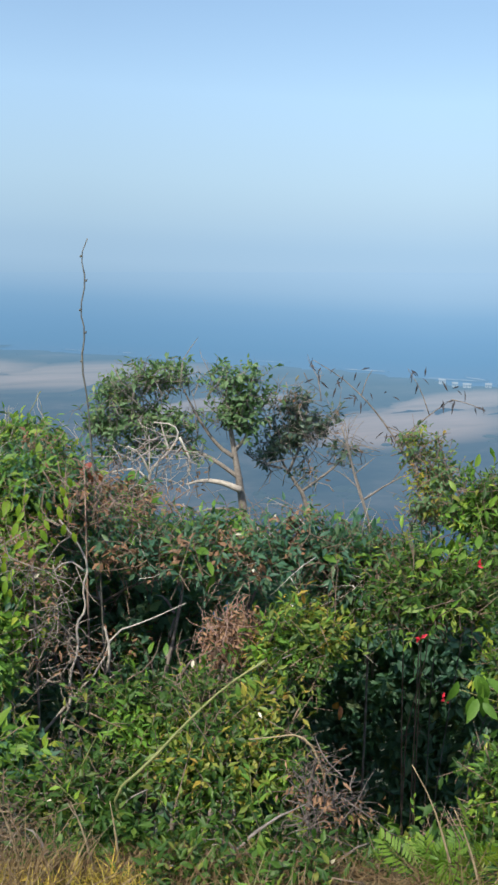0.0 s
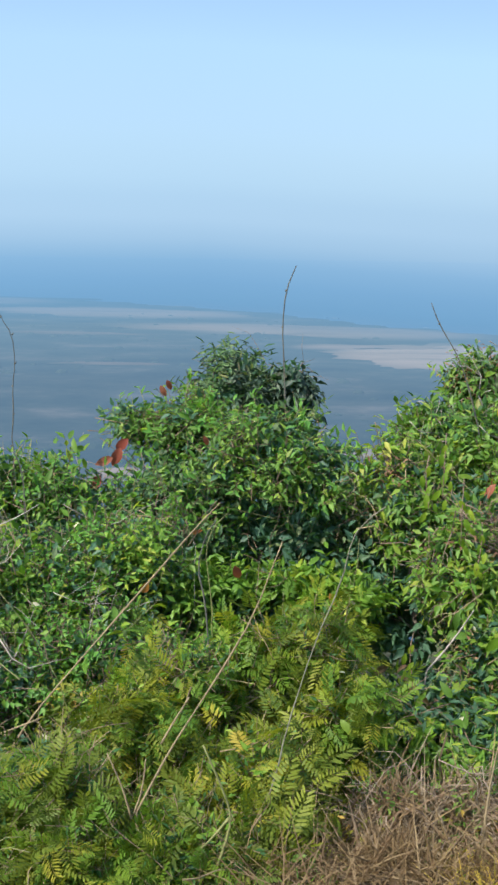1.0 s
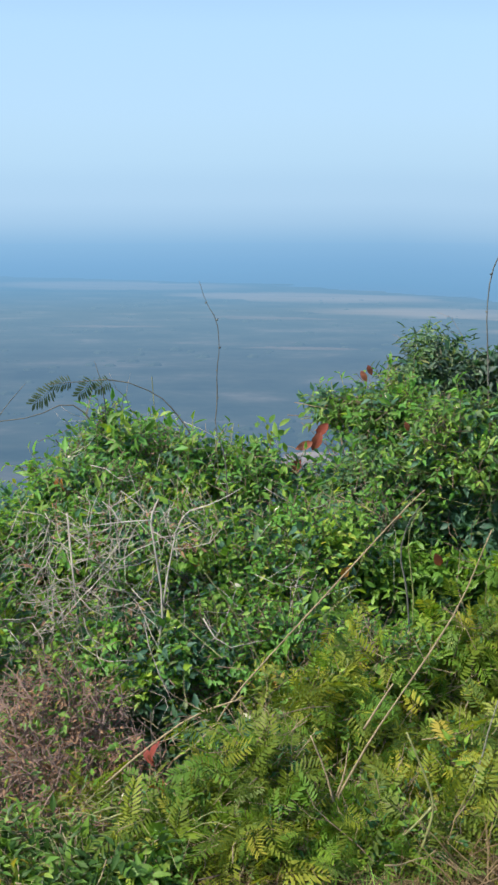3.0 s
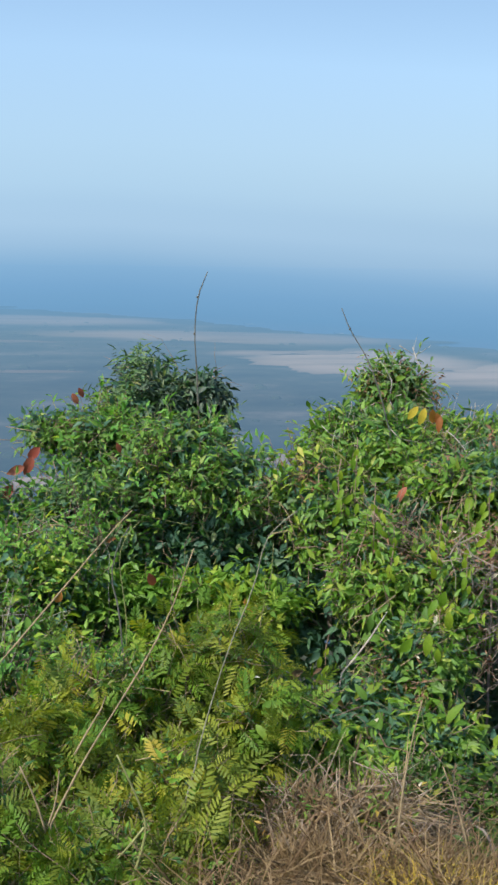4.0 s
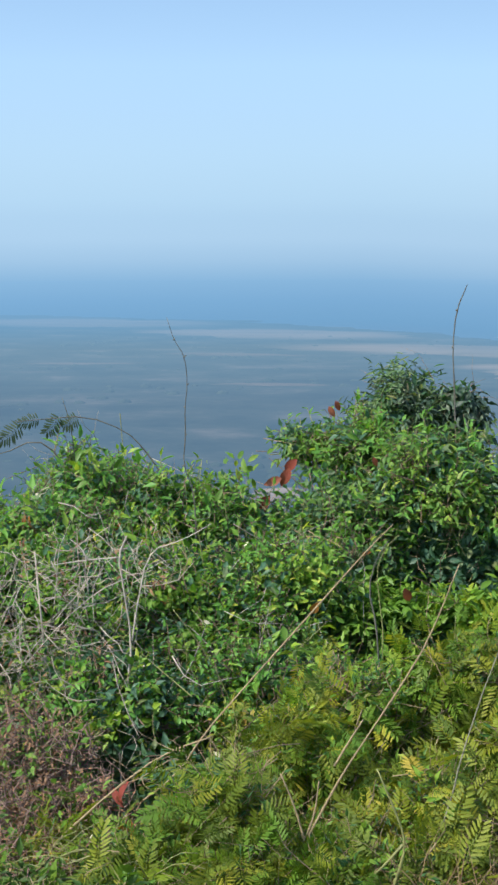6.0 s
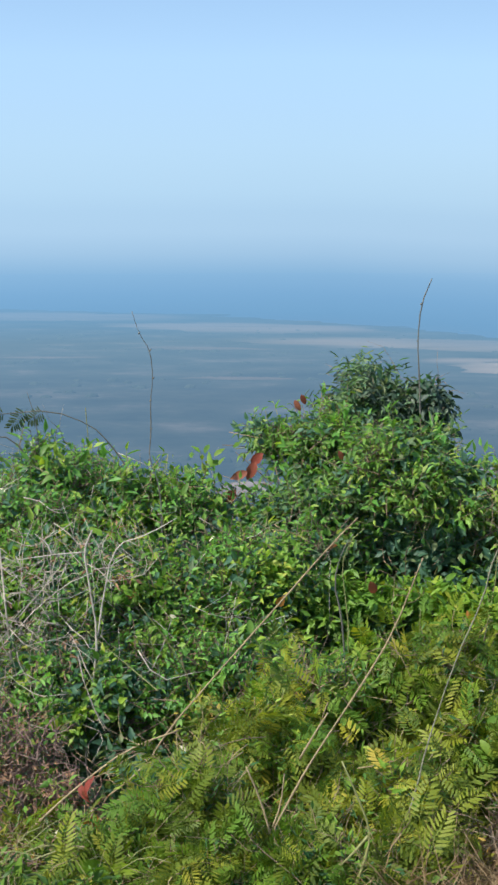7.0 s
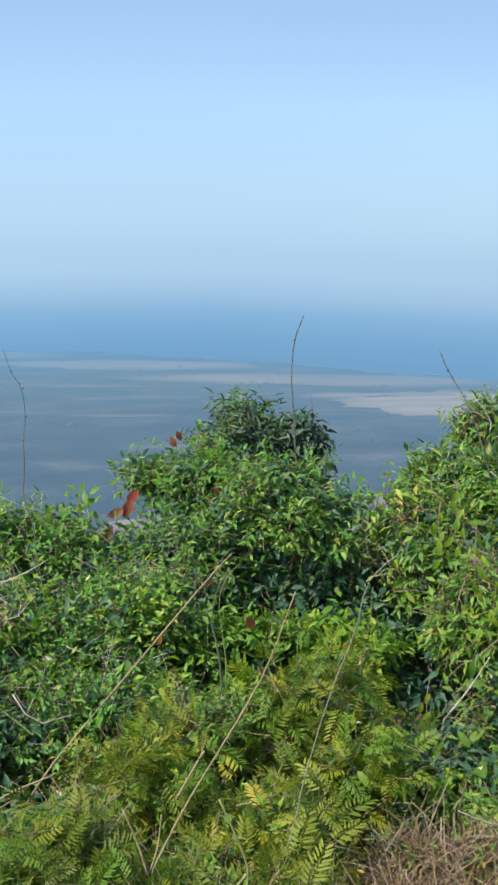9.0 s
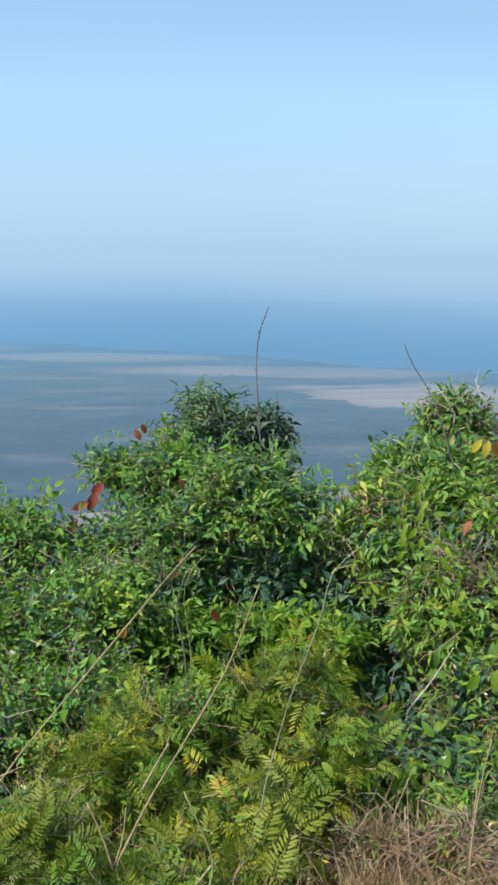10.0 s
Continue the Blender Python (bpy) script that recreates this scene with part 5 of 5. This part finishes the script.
vine("pale curved shoot between the shrubs", [(-0.123, 3.598, 0.329), (-0.133, 3.598, 0.460), (-0.160, 3.597, 0.571), (-0.134, 3.598, 0.672), (-0.099, 3.599, 0.727)], 0.004, 0.0015, False)

for pts, thick in (([(-0.776, 3.775, -0.050), (-0.813, 3.768, 0.054), (-0.867, 3.756, 0.168), (-0.922, 3.744, 0.241)], 0.0022), ([(-0.467, 3.874, 0.036), (-0.486, 3.872, 0.161), (-0.517, 3.868, 0.253)], 0.0018), ([(-0.320, 3.587, 0.003), (-0.312, 3.587, 0.138), (-0.326, 3.586, 0.271)], 0.0018), ([(-0.116, 3.697, 0.335), (-0.112, 3.697, 0.393), (-0.124, 3.697, 0.488), (-0.138, 3.697, 0.602), (-0.111, 3.697, 0.678), (-0.066, 3.698, 0.725)], 0.0024),
                   ([(-0.812, 3.816, 0.139), (-0.782, 3.822, 0.227), (-0.807, 3.817, 0.338), (-0.851, 3.807, 0.420)], 0.0022), ([(-0.463, 3.873, -0.023), (-0.470, 3.872, 0.141), (-0.498, 3.869, 0.264), (-0.553, 3.862, 0.406)], 0.0020), ([(-0.553, 3.456, 0.174), (-0.641, 3.441, 0.378), (-0.752, 3.419, 0.537)], 0.0024), ([(0.380, 4.283, 0.231), (0.411, 4.280, 0.342), (0.420, 4.279, 0.494)], 0.0024), ([(0.092, 3.749, 0.193), (0.119, 3.748, 0.330), (0.121, 3.748, 0.447)], 0.0024)):
    vine("thin pale vine stem climbing in front of the leaves", pts, thick, 0.0011, False, mat=GREEN_STEM)

stem_thing("bare_branch", "pale bare forked stem standing in the small-leaved shrub", "branch", [
    ([(-1.005, 3.673, -0.042), (-0.969, 3.682, 0.159), (-0.948, 3.687, 0.338), (-0.975, 3.681, 0.535), (-0.987, 3.678, 0.632), (-0.959, 3.685, 0.699)], 0.0044, 0.0028),
    ([(-0.948, 3.687, 0.338), (-0.934, 3.691, 0.436), (-0.915, 3.695, 0.534), (-0.905, 3.698, 0.582)], 0.0036, 0.0022), ([(-0.985, 3.678, 0.626), (-1.050, 3.661, 0.624), (-1.104, 3.646, 0.620), (-1.193, 3.619, 0.610)], 0.0028, 0.001),
    ([(-0.909, 3.697, 0.576), (-0.872, 3.705, 0.653), (-0.813, 3.718, 0.668), (-0.749, 3.731, 0.696), (-0.684, 3.742, 0.735)], 0.0028, 0.001), ([(-0.961, 3.684, 0.554), (-1.052, 3.660, 0.518), (-1.179, 3.623, 0.406), (-1.288, 3.587, 0.274)], 0.0018, 0.001),
    ([(-1.086, 3.651, 0.621), (-1.103, 3.646, 0.664), (-1.138, 3.636, 0.694)], 0.003, 0.001)], WHITE_BARK)
stem_thing("stick", "long straight dry stick leaning through the leaves", "stick", [([(-1.073, 2.868, -0.081), (-0.968, 2.903, 0.035), (-0.832, 2.943, 0.160), (-0.695, 2.976, 0.262), (-0.558, 3.003, 0.309)], 0.0042, 0.002)], DRY_STEM, group="dry sticks")
stem_thing("stick", "long straight tan stick leaning up through the leaves", "stick", [([(-0.849, 3.197, -0.024), (-0.700, 3.231, 0.089), (-0.633, 3.244, 0.204), (-0.501, 3.265, 0.362), (-0.306, 3.286, 0.590), (-0.147, 3.295, 0.780), (-0.081, 3.296, 0.849)], 0.0038, 0.0020)], DRY_STEM, group="dry sticks")
stem_thing("stick", "forked tan stick in the feathery shrub", "stick", [
    ([(-0.281, 2.766, 0.146), (-0.247, 2.769, 0.214), (-0.190, 2.774, 0.327), (-0.113, 2.778, 0.454), (-0.050, 2.780, 0.558), (0.018, 2.780, 0.683), (0.085, 2.779, 0.872)], 0.0034, 0.0018),
    ([(-0.285, 2.765, 0.146), (-0.310, 2.763, 0.239), (-0.345, 2.759, 0.324)], 0.0034, 0.002), ([(-0.278, 2.766, 0.162), (-0.258, 2.768, 0.222), (-0.249, 2.769, 0.306)], 0.003, 0.0015), ([(-0.211, 2.772, 0.346), (-0.176, 2.774, 0.410), (-0.141, 2.776, 0.469)], 0.003, 0.0018)], DRY_STEM, group="dry sticks")
stem_thing("stick", "bent green-brown stick in the feathery shrub", "stick", [
    ([(-0.079, 2.719, 0.006), (-0.047, 2.720, 0.098), (-0.031, 2.720, 0.174), (-0.046, 2.720, 0.234), (-0.103, 2.718, 0.368)], 0.0045, 0.002), ([(-0.038, 2.720, 0.174), (-0.073, 2.719, 0.128), (-0.108, 2.718, 0.090)], 0.0042, 0.002)], GREEN_STEM, group="dry sticks")
stem_thing("stick", "dark thin stick among the feathery leaves", "stick", [([(-0.685, 2.921, 0.043), (-0.596, 2.940, 0.116), (-0.506, 2.957, 0.206), (-0.468, 2.963, 0.284)], 0.005, 0.002)], TWIG, group="dry sticks")
stem_thing("stick", "pale thin stick at the foot of the feathery shrub", "stick", [([(-0.414, 2.820, -0.091), (-0.356, 2.828, -0.046), (-0.297, 2.834, -0.025), (-0.238, 2.840, -0.020)], 0.005, 0.003)], PALE_BARK, group="dry sticks")
stem_thing("stick", "bleached curved twig in a dark hollow", "stick", [([(0.499, 3.868, 0.117), (0.420, 3.877, 0.143), (0.361, 3.883, 0.171), (0.322, 3.887, 0.200)], 0.0035, 0.002), ([(0.420, 3.877, 0.143), (0.418, 3.878, 0.092), (0.424, 3.877, 0.040)], 0.003, 0.002)], PALE_BARK, group="dry sticks")
stem_thing("stick", "thin grey stick rising between the shrubs", "stick", [([(0.604, 3.853, 0.114), (0.686, 3.839, 0.222), (0.738, 3.830, 0.307), (0.772, 3.823, 0.370)], 0.005, 0.002)], PALE_BARK, group="dry sticks")
stem_thing("stick", "long yellow-green stem lying across the low shrub", "stick", [([(1.139, 3.006, 0.056), (1.232, 2.974, 0.138), (1.339, 2.932, 0.264), (1.443, 2.887, 0.373), (1.545, 2.838, 0.449)], 0.006, 0.003)], GREEN_STEM, group="dry sticks")
stem_thing("stick", "crooked tan twig with withered leaves", "stick", [([(1.770, 2.831, -0.043), (1.725, 2.857, 0.134), (1.680, 2.881, 0.186), (1.621, 2.912, 0.176), (1.545, 2.949, 0.167)], 0.005, 0.002)], DRY_STEM, group="dry sticks")
for k, pts in enumerate(([(1.816, 2.264, -0.031), (1.790, 2.283, 0.091), (1.758, 2.305, 0.212), (1.715, 2.335, 0.308)], [(1.861, 2.229, -0.024), (1.848, 2.240, 0.052), (1.829, 2.254, 0.127), (1.805, 2.272, 0.194)], [(1.044, 2.669, -0.019), (1.033, 2.673, 0.108), (1.020, 2.677, 0.202)], [(0.982, 2.689, -0.014), (0.957, 2.697, 0.114), (0.925, 2.707, 0.209)], [(0.802, 2.745, -0.003), (0.789, 2.748, 0.093), (0.757, 2.757, 0.203), (0.721, 2.766, 0.297)], [(0.620, 2.839, -0.036), (0.631, 2.837, 0.177), (0.652, 2.832, 0.337), (0.674, 2.828, 0.447)])):
    stem_thing("grass_stalk", "tall thin dry grass stalk at the path's edge", "stalk", [(pts, 0.0035, 0.0015)], DRY_STEM, group="tall grass stalks")
stem_thing("bare_branch", "pale crooked trunk in the dark shrub", "branch", [
    ([(1.274, 4.063, -0.220), (1.334, 4.046, -0.067), (1.324, 4.049, 0.023), (1.363, 4.037, 0.131), (1.353, 4.040, 0.231), (1.392, 4.028, 0.283), (1.379, 4.032, 0.371), (1.405, 4.024, 0.445), (1.367, 4.036, 0.544), (1.304, 4.054, 0.631)], 0.0066, 0.003),
    ([(1.237, 4.125, -0.214), (1.353, 4.092, -0.075), (1.457, 4.060, 0.043), (1.500, 4.046, 0.175), (1.621, 4.003, 0.215), (1.761, 3.948, 0.283)], 0.006, 0.002), ([(1.477, 4.053, 0.019), (1.488, 4.049, 0.109), (1.470, 4.056, 0.199)], 0.007, 0.004),
    ([(1.400, 4.078, 0.422), (1.345, 4.095, 0.468), (1.263, 4.118, 0.395)], 0.0045, 0.002)], PALE_BARK)

# ---------------------------------------------------------------- trees behind the thicket
def tree(label, trunk_line, limb_lines, lumps, seed, count, size, mat, template, bark, brown=0):
    first = [Vector(p) for p in trunk_line[0]]
    x, y = first[0].x + 0.02, first[0].y
    z = ground_height(x, y)
    ob = thing("tree", (x, y, z), label, "tree", "slender trees on the slope")
    pts = [Vector((x, y, z - 0.05)), Vector((x, y, z)).lerp(first[0], 0.6)] + first
    n = len(pts)
    branch_part(ob, "trunk", pts, [trunk_line[1] * 1.3 + (trunk_line[2] - trunk_line[1] * 1.3) * k / (n - 1) for k in range(n)], bark, 9, 1)
    for line, a, b, m in limb_lines:
        n = len(line)
        branch_part(ob, "limb", line, [a + (b - a) * k / (n - 1) for k in range(n)], m, 7, 1)
    rng = np.random.default_rng(seed)
    local = [(q[0] - x, q[1] - y, q[2] - z, w, h) for q, w, h in lumps]
    leafy("crown", local, count, mat, template, size, ob, rng, inner=0.2, reach=0.1, twig_mat=BARK, rough=0.6, per=6, tuft=0.045, bunch=7)
    if brown:
        leafy("withered_crown", local, brown, BROWN_LEAF, SLIM_T, size, ob, rng, inner=0.3, reach=0.2)
    tangle(ob, local, 90, BARK, rng, 0.0026, 0.3)
    return ob


def crowns(points, halves):
    return [(p, w, h) for p, (w, h) in zip(points, halves)]


tree("slender grey tree with an open airy green crown", ([(2.883, 5.746, -0.468), (2.859, 5.757, 0.155), (2.839, 5.767, 0.316), (2.811, 5.780, 0.507), (2.782, 5.793, 0.697), (2.769, 5.799, 0.853)], 0.030, 0.006), [
    ([(2.821, 5.720, 0.300), (2.733, 5.761, 0.342), (2.633, 5.804, 0.358), (2.547, 5.841, 0.333)], 0.020, 0.006, PALE_BARK), ([(2.848, 5.763, 0.348), (2.711, 5.825, 0.460), (2.596, 5.874, 0.524), (2.481, 5.922, 0.541), (2.337, 5.977, 0.605)], 0.014, 0.004, BARK),
    ([(2.811, 5.780, 0.475), (2.725, 5.819, 0.539), (2.626, 5.862, 0.697), (2.555, 5.891, 0.854)], 0.014, 0.004, BARK), ([(2.811, 5.780, 0.507), (2.881, 5.747, 0.602), (2.909, 5.733, 0.759), (2.881, 5.747, 0.884)], 0.012, 0.003, BARK),
    ([(2.853, 5.760, 0.171), (2.710, 5.826, 0.187), (2.565, 5.888, 0.150)], 0.012, 0.004, BARK), ([(2.596, 5.874, 0.524), (2.453, 5.932, 0.698), (2.311, 5.986, 0.856)], 0.010, 0.003, BARK)],
    crowns([(2.340, 5.976, 0.856), (2.542, 5.897, 0.922), (2.266, 6.003, 0.716), (2.128, 6.050, 0.665), (2.482, 5.921, 0.682), (2.746, 5.809, 0.884), (2.859, 5.757, 0.915), (2.350, 5.972, 0.542), (2.782, 5.793, 0.712), (2.567, 5.886, 0.524), (2.427, 5.943, 0.917), (2.224, 6.017, 0.826), (2.895, 5.740, 0.784), (2.190, 6.029, 0.513), (2.881, 5.747, 0.640)], [(0.18, 0.14), (0.10, 0.09), (0.20, 0.12), (0.13, 0.10), (0.16, 0.12), (0.14, 0.11), (0.11, 0.10), (0.15, 0.09), (0.13, 0.10), (0.10, 0.07), (0.10, 0.08), (0.12, 0.10), (0.12, 0.10), (0.11, 0.07), (0.08, 0.06)]),
    31, 620, 0.045, GREY_GREEN, BROAD_T, BARK)
tree("small open tree with sparse dark leaves", ([(3.346, 5.731, -0.188), (3.257, 5.780, 0.211), (3.199, 5.811, 0.310), (3.141, 5.841, 0.408), (3.112, 5.856, 0.539)], 0.016, 0.004), [
    ([(3.243, 5.788, 0.244), (3.397, 5.702, 0.378), (3.479, 5.655, 0.478)], 0.009, 0.003, BARK), ([(3.170, 5.826, 0.343), (3.254, 5.781, 0.572), (3.267, 5.775, 0.767)], 0.009, 0.003, BARK), ([(3.142, 5.841, 0.375), (3.026, 5.899, 0.407), (2.939, 5.941, 0.473)], 0.007, 0.002, BARK)],
    crowns([(3.140, 5.842, 0.727), (3.230, 5.794, 0.773), (3.078, 5.873, 0.473), (3.324, 5.743, 0.606), (3.484, 5.651, 0.478), (3.256, 5.780, 0.376), (3.183, 5.819, 0.572)], [(0.09, 0.09), (0.11, 0.08), (0.11, 0.08), (0.13, 0.12), (0.11, 0.06), (0.13, 0.07), (0.12, 0.09)]),
    32, 190, 0.045, DUSK_GREEN, BROAD_T, BARK, 20)
pods = stem_thing("sapling", "bare grey sapling with dry hanging seed pods", "sapling", [
    ([(3.074, 4.731, 0.231), (3.020, 4.764, 0.426), (2.983, 4.786, 0.565), (2.958, 4.801, 0.675), (2.933, 4.815, 0.771)], 0.010, 0.004), ([(3.032, 4.757, 0.413), (3.134, 4.693, 0.499), (3.257, 4.612, 0.573)], 0.006, 0.002), ([(2.958, 4.801, 0.675), (2.898, 4.835, 0.730), (2.851, 4.862, 0.784)], 0.004, 0.0015),
    ([(3.258, 4.611, 0.517), (3.165, 4.673, 0.694), (3.083, 4.725, 0.829), (3.013, 4.768, 0.923), (2.919, 4.824, 1.017), (2.812, 4.883, 1.089)], 0.006, 0.0015), ([(3.165, 4.673, 0.694), (3.285, 4.593, 0.834), (3.370, 4.534, 0.909)], 0.004, 0.0015), ([(3.013, 4.768, 0.923), (3.034, 4.755, 1.005), (3.057, 4.741, 1.046)], 0.003, 0.001),
    ([(3.285, 4.593, 0.834), (3.249, 4.617, 0.955), (3.196, 4.653, 1.056)], 0.003, 0.001), ([(3.370, 4.534, 0.909), (3.434, 4.487, 0.892), (3.498, 4.440, 0.859)], 0.003, 0.001)], BARK, foot=(3.45, 5.35))
POD = bark_material("brown_pods", (0.016, 0.016, 0.019), (0.042, 0.036, 0.036), 90.0)
for p, n in zip([(2.800, 4.890, 1.084), (2.825, 4.877, 1.008), (2.914, 4.826, 1.020), (3.011, 4.769, 1.032), (3.070, 4.733, 0.946), (3.196, 4.653, 1.048), (3.248, 4.618, 1.014), (3.198, 4.651, 0.730), (3.348, 4.549, 0.909), (3.395, 4.516, 0.931), (3.477, 4.456, 0.875), (3.130, 4.695, 0.734), (2.994, 4.779, 0.923)], (3, 4, 6, 3, 4, 3, 4, 7, 6, 5, 4, 7, 5)):
    leaf_cluster(pods, p, n, rng, "seed_pod", POD, 0.055, 0.024, name="seed_pod", template=POD_T)
stem_thing("sapling", "thin bare grey sapling leaning over the shrub", "sapling", [
    ([(2.740, 4.21, 0.38), (2.720, 4.195, 0.449), (2.671, 4.227, 0.604), (2.641, 4.246, 0.756), (2.623, 4.257, 0.890)], 0.006, 0.002),
    ([(2.671, 4.227, 0.604), (2.620, 4.260, 0.660), (2.573, 4.287, 0.681)], 0.003, 0.001), ([(2.660, 4.235, 0.655), (2.700, 4.205, 0.700), (2.736, 4.185, 0.734)], 0.003, 0.001), ([(2.641, 4.246, 0.756), (2.660, 4.235, 0.840), (2.690, 4.215, 0.890)], 0.002, 0.001)], BARK, foot=(3.15, 5.0))
shrub("shrub", [(2.96, 4.15, 0.74, 0.09, 0.08), (3.00, 4.12, 0.63, 0.11, 0.08), (2.93, 4.18, 0.82, 0.06, 0.06), (2.93, 4.05, 0.52, 0.12, 0.08)], (3.35, 4.80), "sparse olive-green shrub with small pale leaves", [
    ("foliage", 170, GREY_GREEN, SMALL_T, 0.032, dict(tuft=0.035, rough=0.8, twig_mat=TWIG)), ("yellowing_foliage", 130, YELLOWING, SMALL_T, 0.028, dict(tuft=0.035, inner=0.1, rough=0.8))], TWIG, 25, thick=0.005, tangles=[dict(count=40, mat=TWIG, thick=0.0016, length=0.16)])
stem_thing("dead_shrub", "gnarled bleached dead branches above the leaves", "branch", [
    ([(2.033, 5.130, 0.335), (2.041, 5.126, 0.431), (2.057, 5.120, 0.527), (2.068, 5.116, 0.582), (2.149, 5.085, 0.662), (2.194, 5.067, 0.743), (2.170, 5.077, 0.792), (2.081, 5.112, 0.804)], 0.011, 0.003), ([(2.052, 5.122, 0.527), (1.998, 5.142, 0.583), (1.910, 5.174, 0.571), (1.847, 5.195, 0.559)], 0.0075, 0.002), ([(2.063, 5.118, 0.554), (2.019, 5.135, 0.659), (1.962, 5.155, 0.692)], 0.0065, 0.002),
    ([(2.194, 5.067, 0.730), (2.248, 5.045, 0.607), (2.222, 5.055, 0.525), (2.147, 5.086, 0.498)], 0.0065, 0.002), ([(2.149, 5.085, 0.662), (2.125, 5.095, 0.744), (2.113, 5.099, 0.798)], 0.0065, 0.002)], WHITE_BARK)

# ---------------------------------------------------------------- dry grass at the edge of the bank
def grass(label, n, mat, template, length, region, lean, seed, kind="stuff", name="grass"):
    rng = np.random.default_rng(seed)
    a0, a1, r0, r1, dens = region
    a = np.radians(rng.uniform(a0, a1, n))
    r = rng.uniform(r0, r1, n)
    clump = np.array([noise.noise(Vector((float(x) * 12, float(y) * 9, seed))) for x, y in zip(a, r)])
    fade = np.clip(np.minimum(np.minimum(a - math.radians(a0), math.radians(a1) - a) / 0.06, (r - r0) / 0.2) + clump, 0.0, 1.0)
    keep = (clump > dens) & (rng.random(n) < fade)
    a, r = a[keep], r[keep]
    x, y = r * np.sin(a), r * np.cos(a)
    z = np.array([surface_height(float(p), float(q)) - 0.004 for p, q in zip(x, y)])
    m = len(x)
    way = unit(np.stack([rng.normal(size=m) * lean, rng.normal(size=m) * lean - 0.1, np.full(m, 1.0)], 1))
    face = unit(rng.normal(size=(m, 3)) * np.array([1, 1, 0.2]))
    me = scatter_mesh(name, template, frames_of(way, face, length * rng.uniform(0.5, 1.3, m)), np.stack([x, y, z], 1), mat)
    tagged(new(name, me), label, "grass", kind=kind)


grass("tangled dry straw-coloured grass along the bank", 15500, STRAW, BLADE_T, 0.07, (1, 35, 2.15, 2.78, -0.5), 1.3, 51)
grass("long bowed straw along the edge of the bank", 2600, STRAW, ARCH_T, 0.17, (0, 20, 2.5, 2.86, -0.2), 1.0, 55)
grass("flattened dry grass over the edge of the bank", 13500, STRAW, STRAW_T, 0.085, (5, 35, 2.15, 2.96, -0.6), 1.8, 58)
grass("matted brown straw along the edge of the bank", 5200, STRAW, ARCH_T, 0.11, (12, 42, 2.35, 2.98, -0.4), 1.8, 57)
grass("thin dry grass below the feathery shrub", 4500, STRAW, BLADE_T, 0.07, (-29, 3, 2.35, 2.8, -0.3), 1.1, 52)
grass("green grass blades below the feathery shrub", 2500, MID_GREEN, BLADE_T, 0.09, (-29, 6, 2.4, 2.82, -0.2), 0.7, 56)
grass("yellow-green grass tufts along the bank", 8400, GOLD_GRASS, STRAW_T, 0.09, (10, 23.5, 2.25, 2.82, -0.25), 0.6, 53)
grass("sparse trodden dry grass on the terrace", 6000, STRAW, BLADE_T, 0.06, (-60, 60, 0.7, 2.4, -0.1), 1.4, 54)


def dry_heap(seed):
    """A collapsed mound of arching dead stalks."""
    rng = np.random.default_rng(seed)
    lumps = [(*p, w, h) for p, (w, h) in zip([(0.599, 3.046, 0.035), (0.439, 3.071, -0.057), (0.710, 3.024, -0.060), (0.309, 3.085, -0.157), (0.852, 2.990, -0.145), (0.551, 3.055, -0.131), (0.409, 3.075, 0.048), (0.180, 3.093, -0.200)], [(0.14, 0.08), (0.16, 0.08), (0.15, 0.07), (0.15, 0.06), (0.14, 0.06), (0.26, 0.08), (0.08, 0.05), (0.12, 0.05)])]
    lumps += [(*p, w, h) for p, (w, h) in zip([(0.406, 2.823, -0.070), (0.613, 2.789, -0.057), (0.774, 2.752, -0.070), (0.242, 2.839, -0.093)], [(0.14, 0.05), (0.15, 0.06), (0.13, 0.05), (0.12, 0.05)])]
    x, y, _ = lumps[0][:3]
    z = ground_height(x, y)
    ob = thing("dry_bush", (x, y, z), "collapsed grey-brown mound of arching dead stalks", "dead bush")
    local = [(a - x, b - y, c - z, w, h) for a, b, c, w, h in lumps]
    for mat, count, length in ((GREY_STRAW, 4200, 0.18), (STRAW, 4600, 0.18)):
        p, o = crown_points(local, count, rng, 0.25, 0.9, 0.035)
        n = len(p)
        side = np.sign(p[:, 0:1]) * np.array([[0.5, 0.0, 0.0]])
        way = unit(o * 0.3 + rng.normal(size=(n, 3)) * 0.55 + side + np.array([0.2, -0.3, -0.02]))
        face = unit(rng.normal(size=(n, 3)) * 0.4 + np.array([-0.3, -0.2, 0.8]))
        part("straw", scatter_mesh("straw", ARCH_T, frames_of(way, face, length * rng.uniform(0.4, 1.5, n)), p - way * 0.07, mat), ob, kind="stuff")
    leafy("yellowing_foliage", local, 170, YELLOWING, NARROW_T, 0.03, ob, rng, inner=0.0, reach=0.12, tuft=0.05)
    leafy("green_foliage", local, 110, MID_GREEN, NARROW_T, 0.028, ob, rng, inner=0.2, reach=0.12, tuft=0.05)
    tangle(ob, local, 180, bark_material("bleached_stalks", (0.14, 0.10, 0.07), (0.34, 0.27, 0.20), 120.0), rng, 0.0018, 0.26)


dry_heap(61)
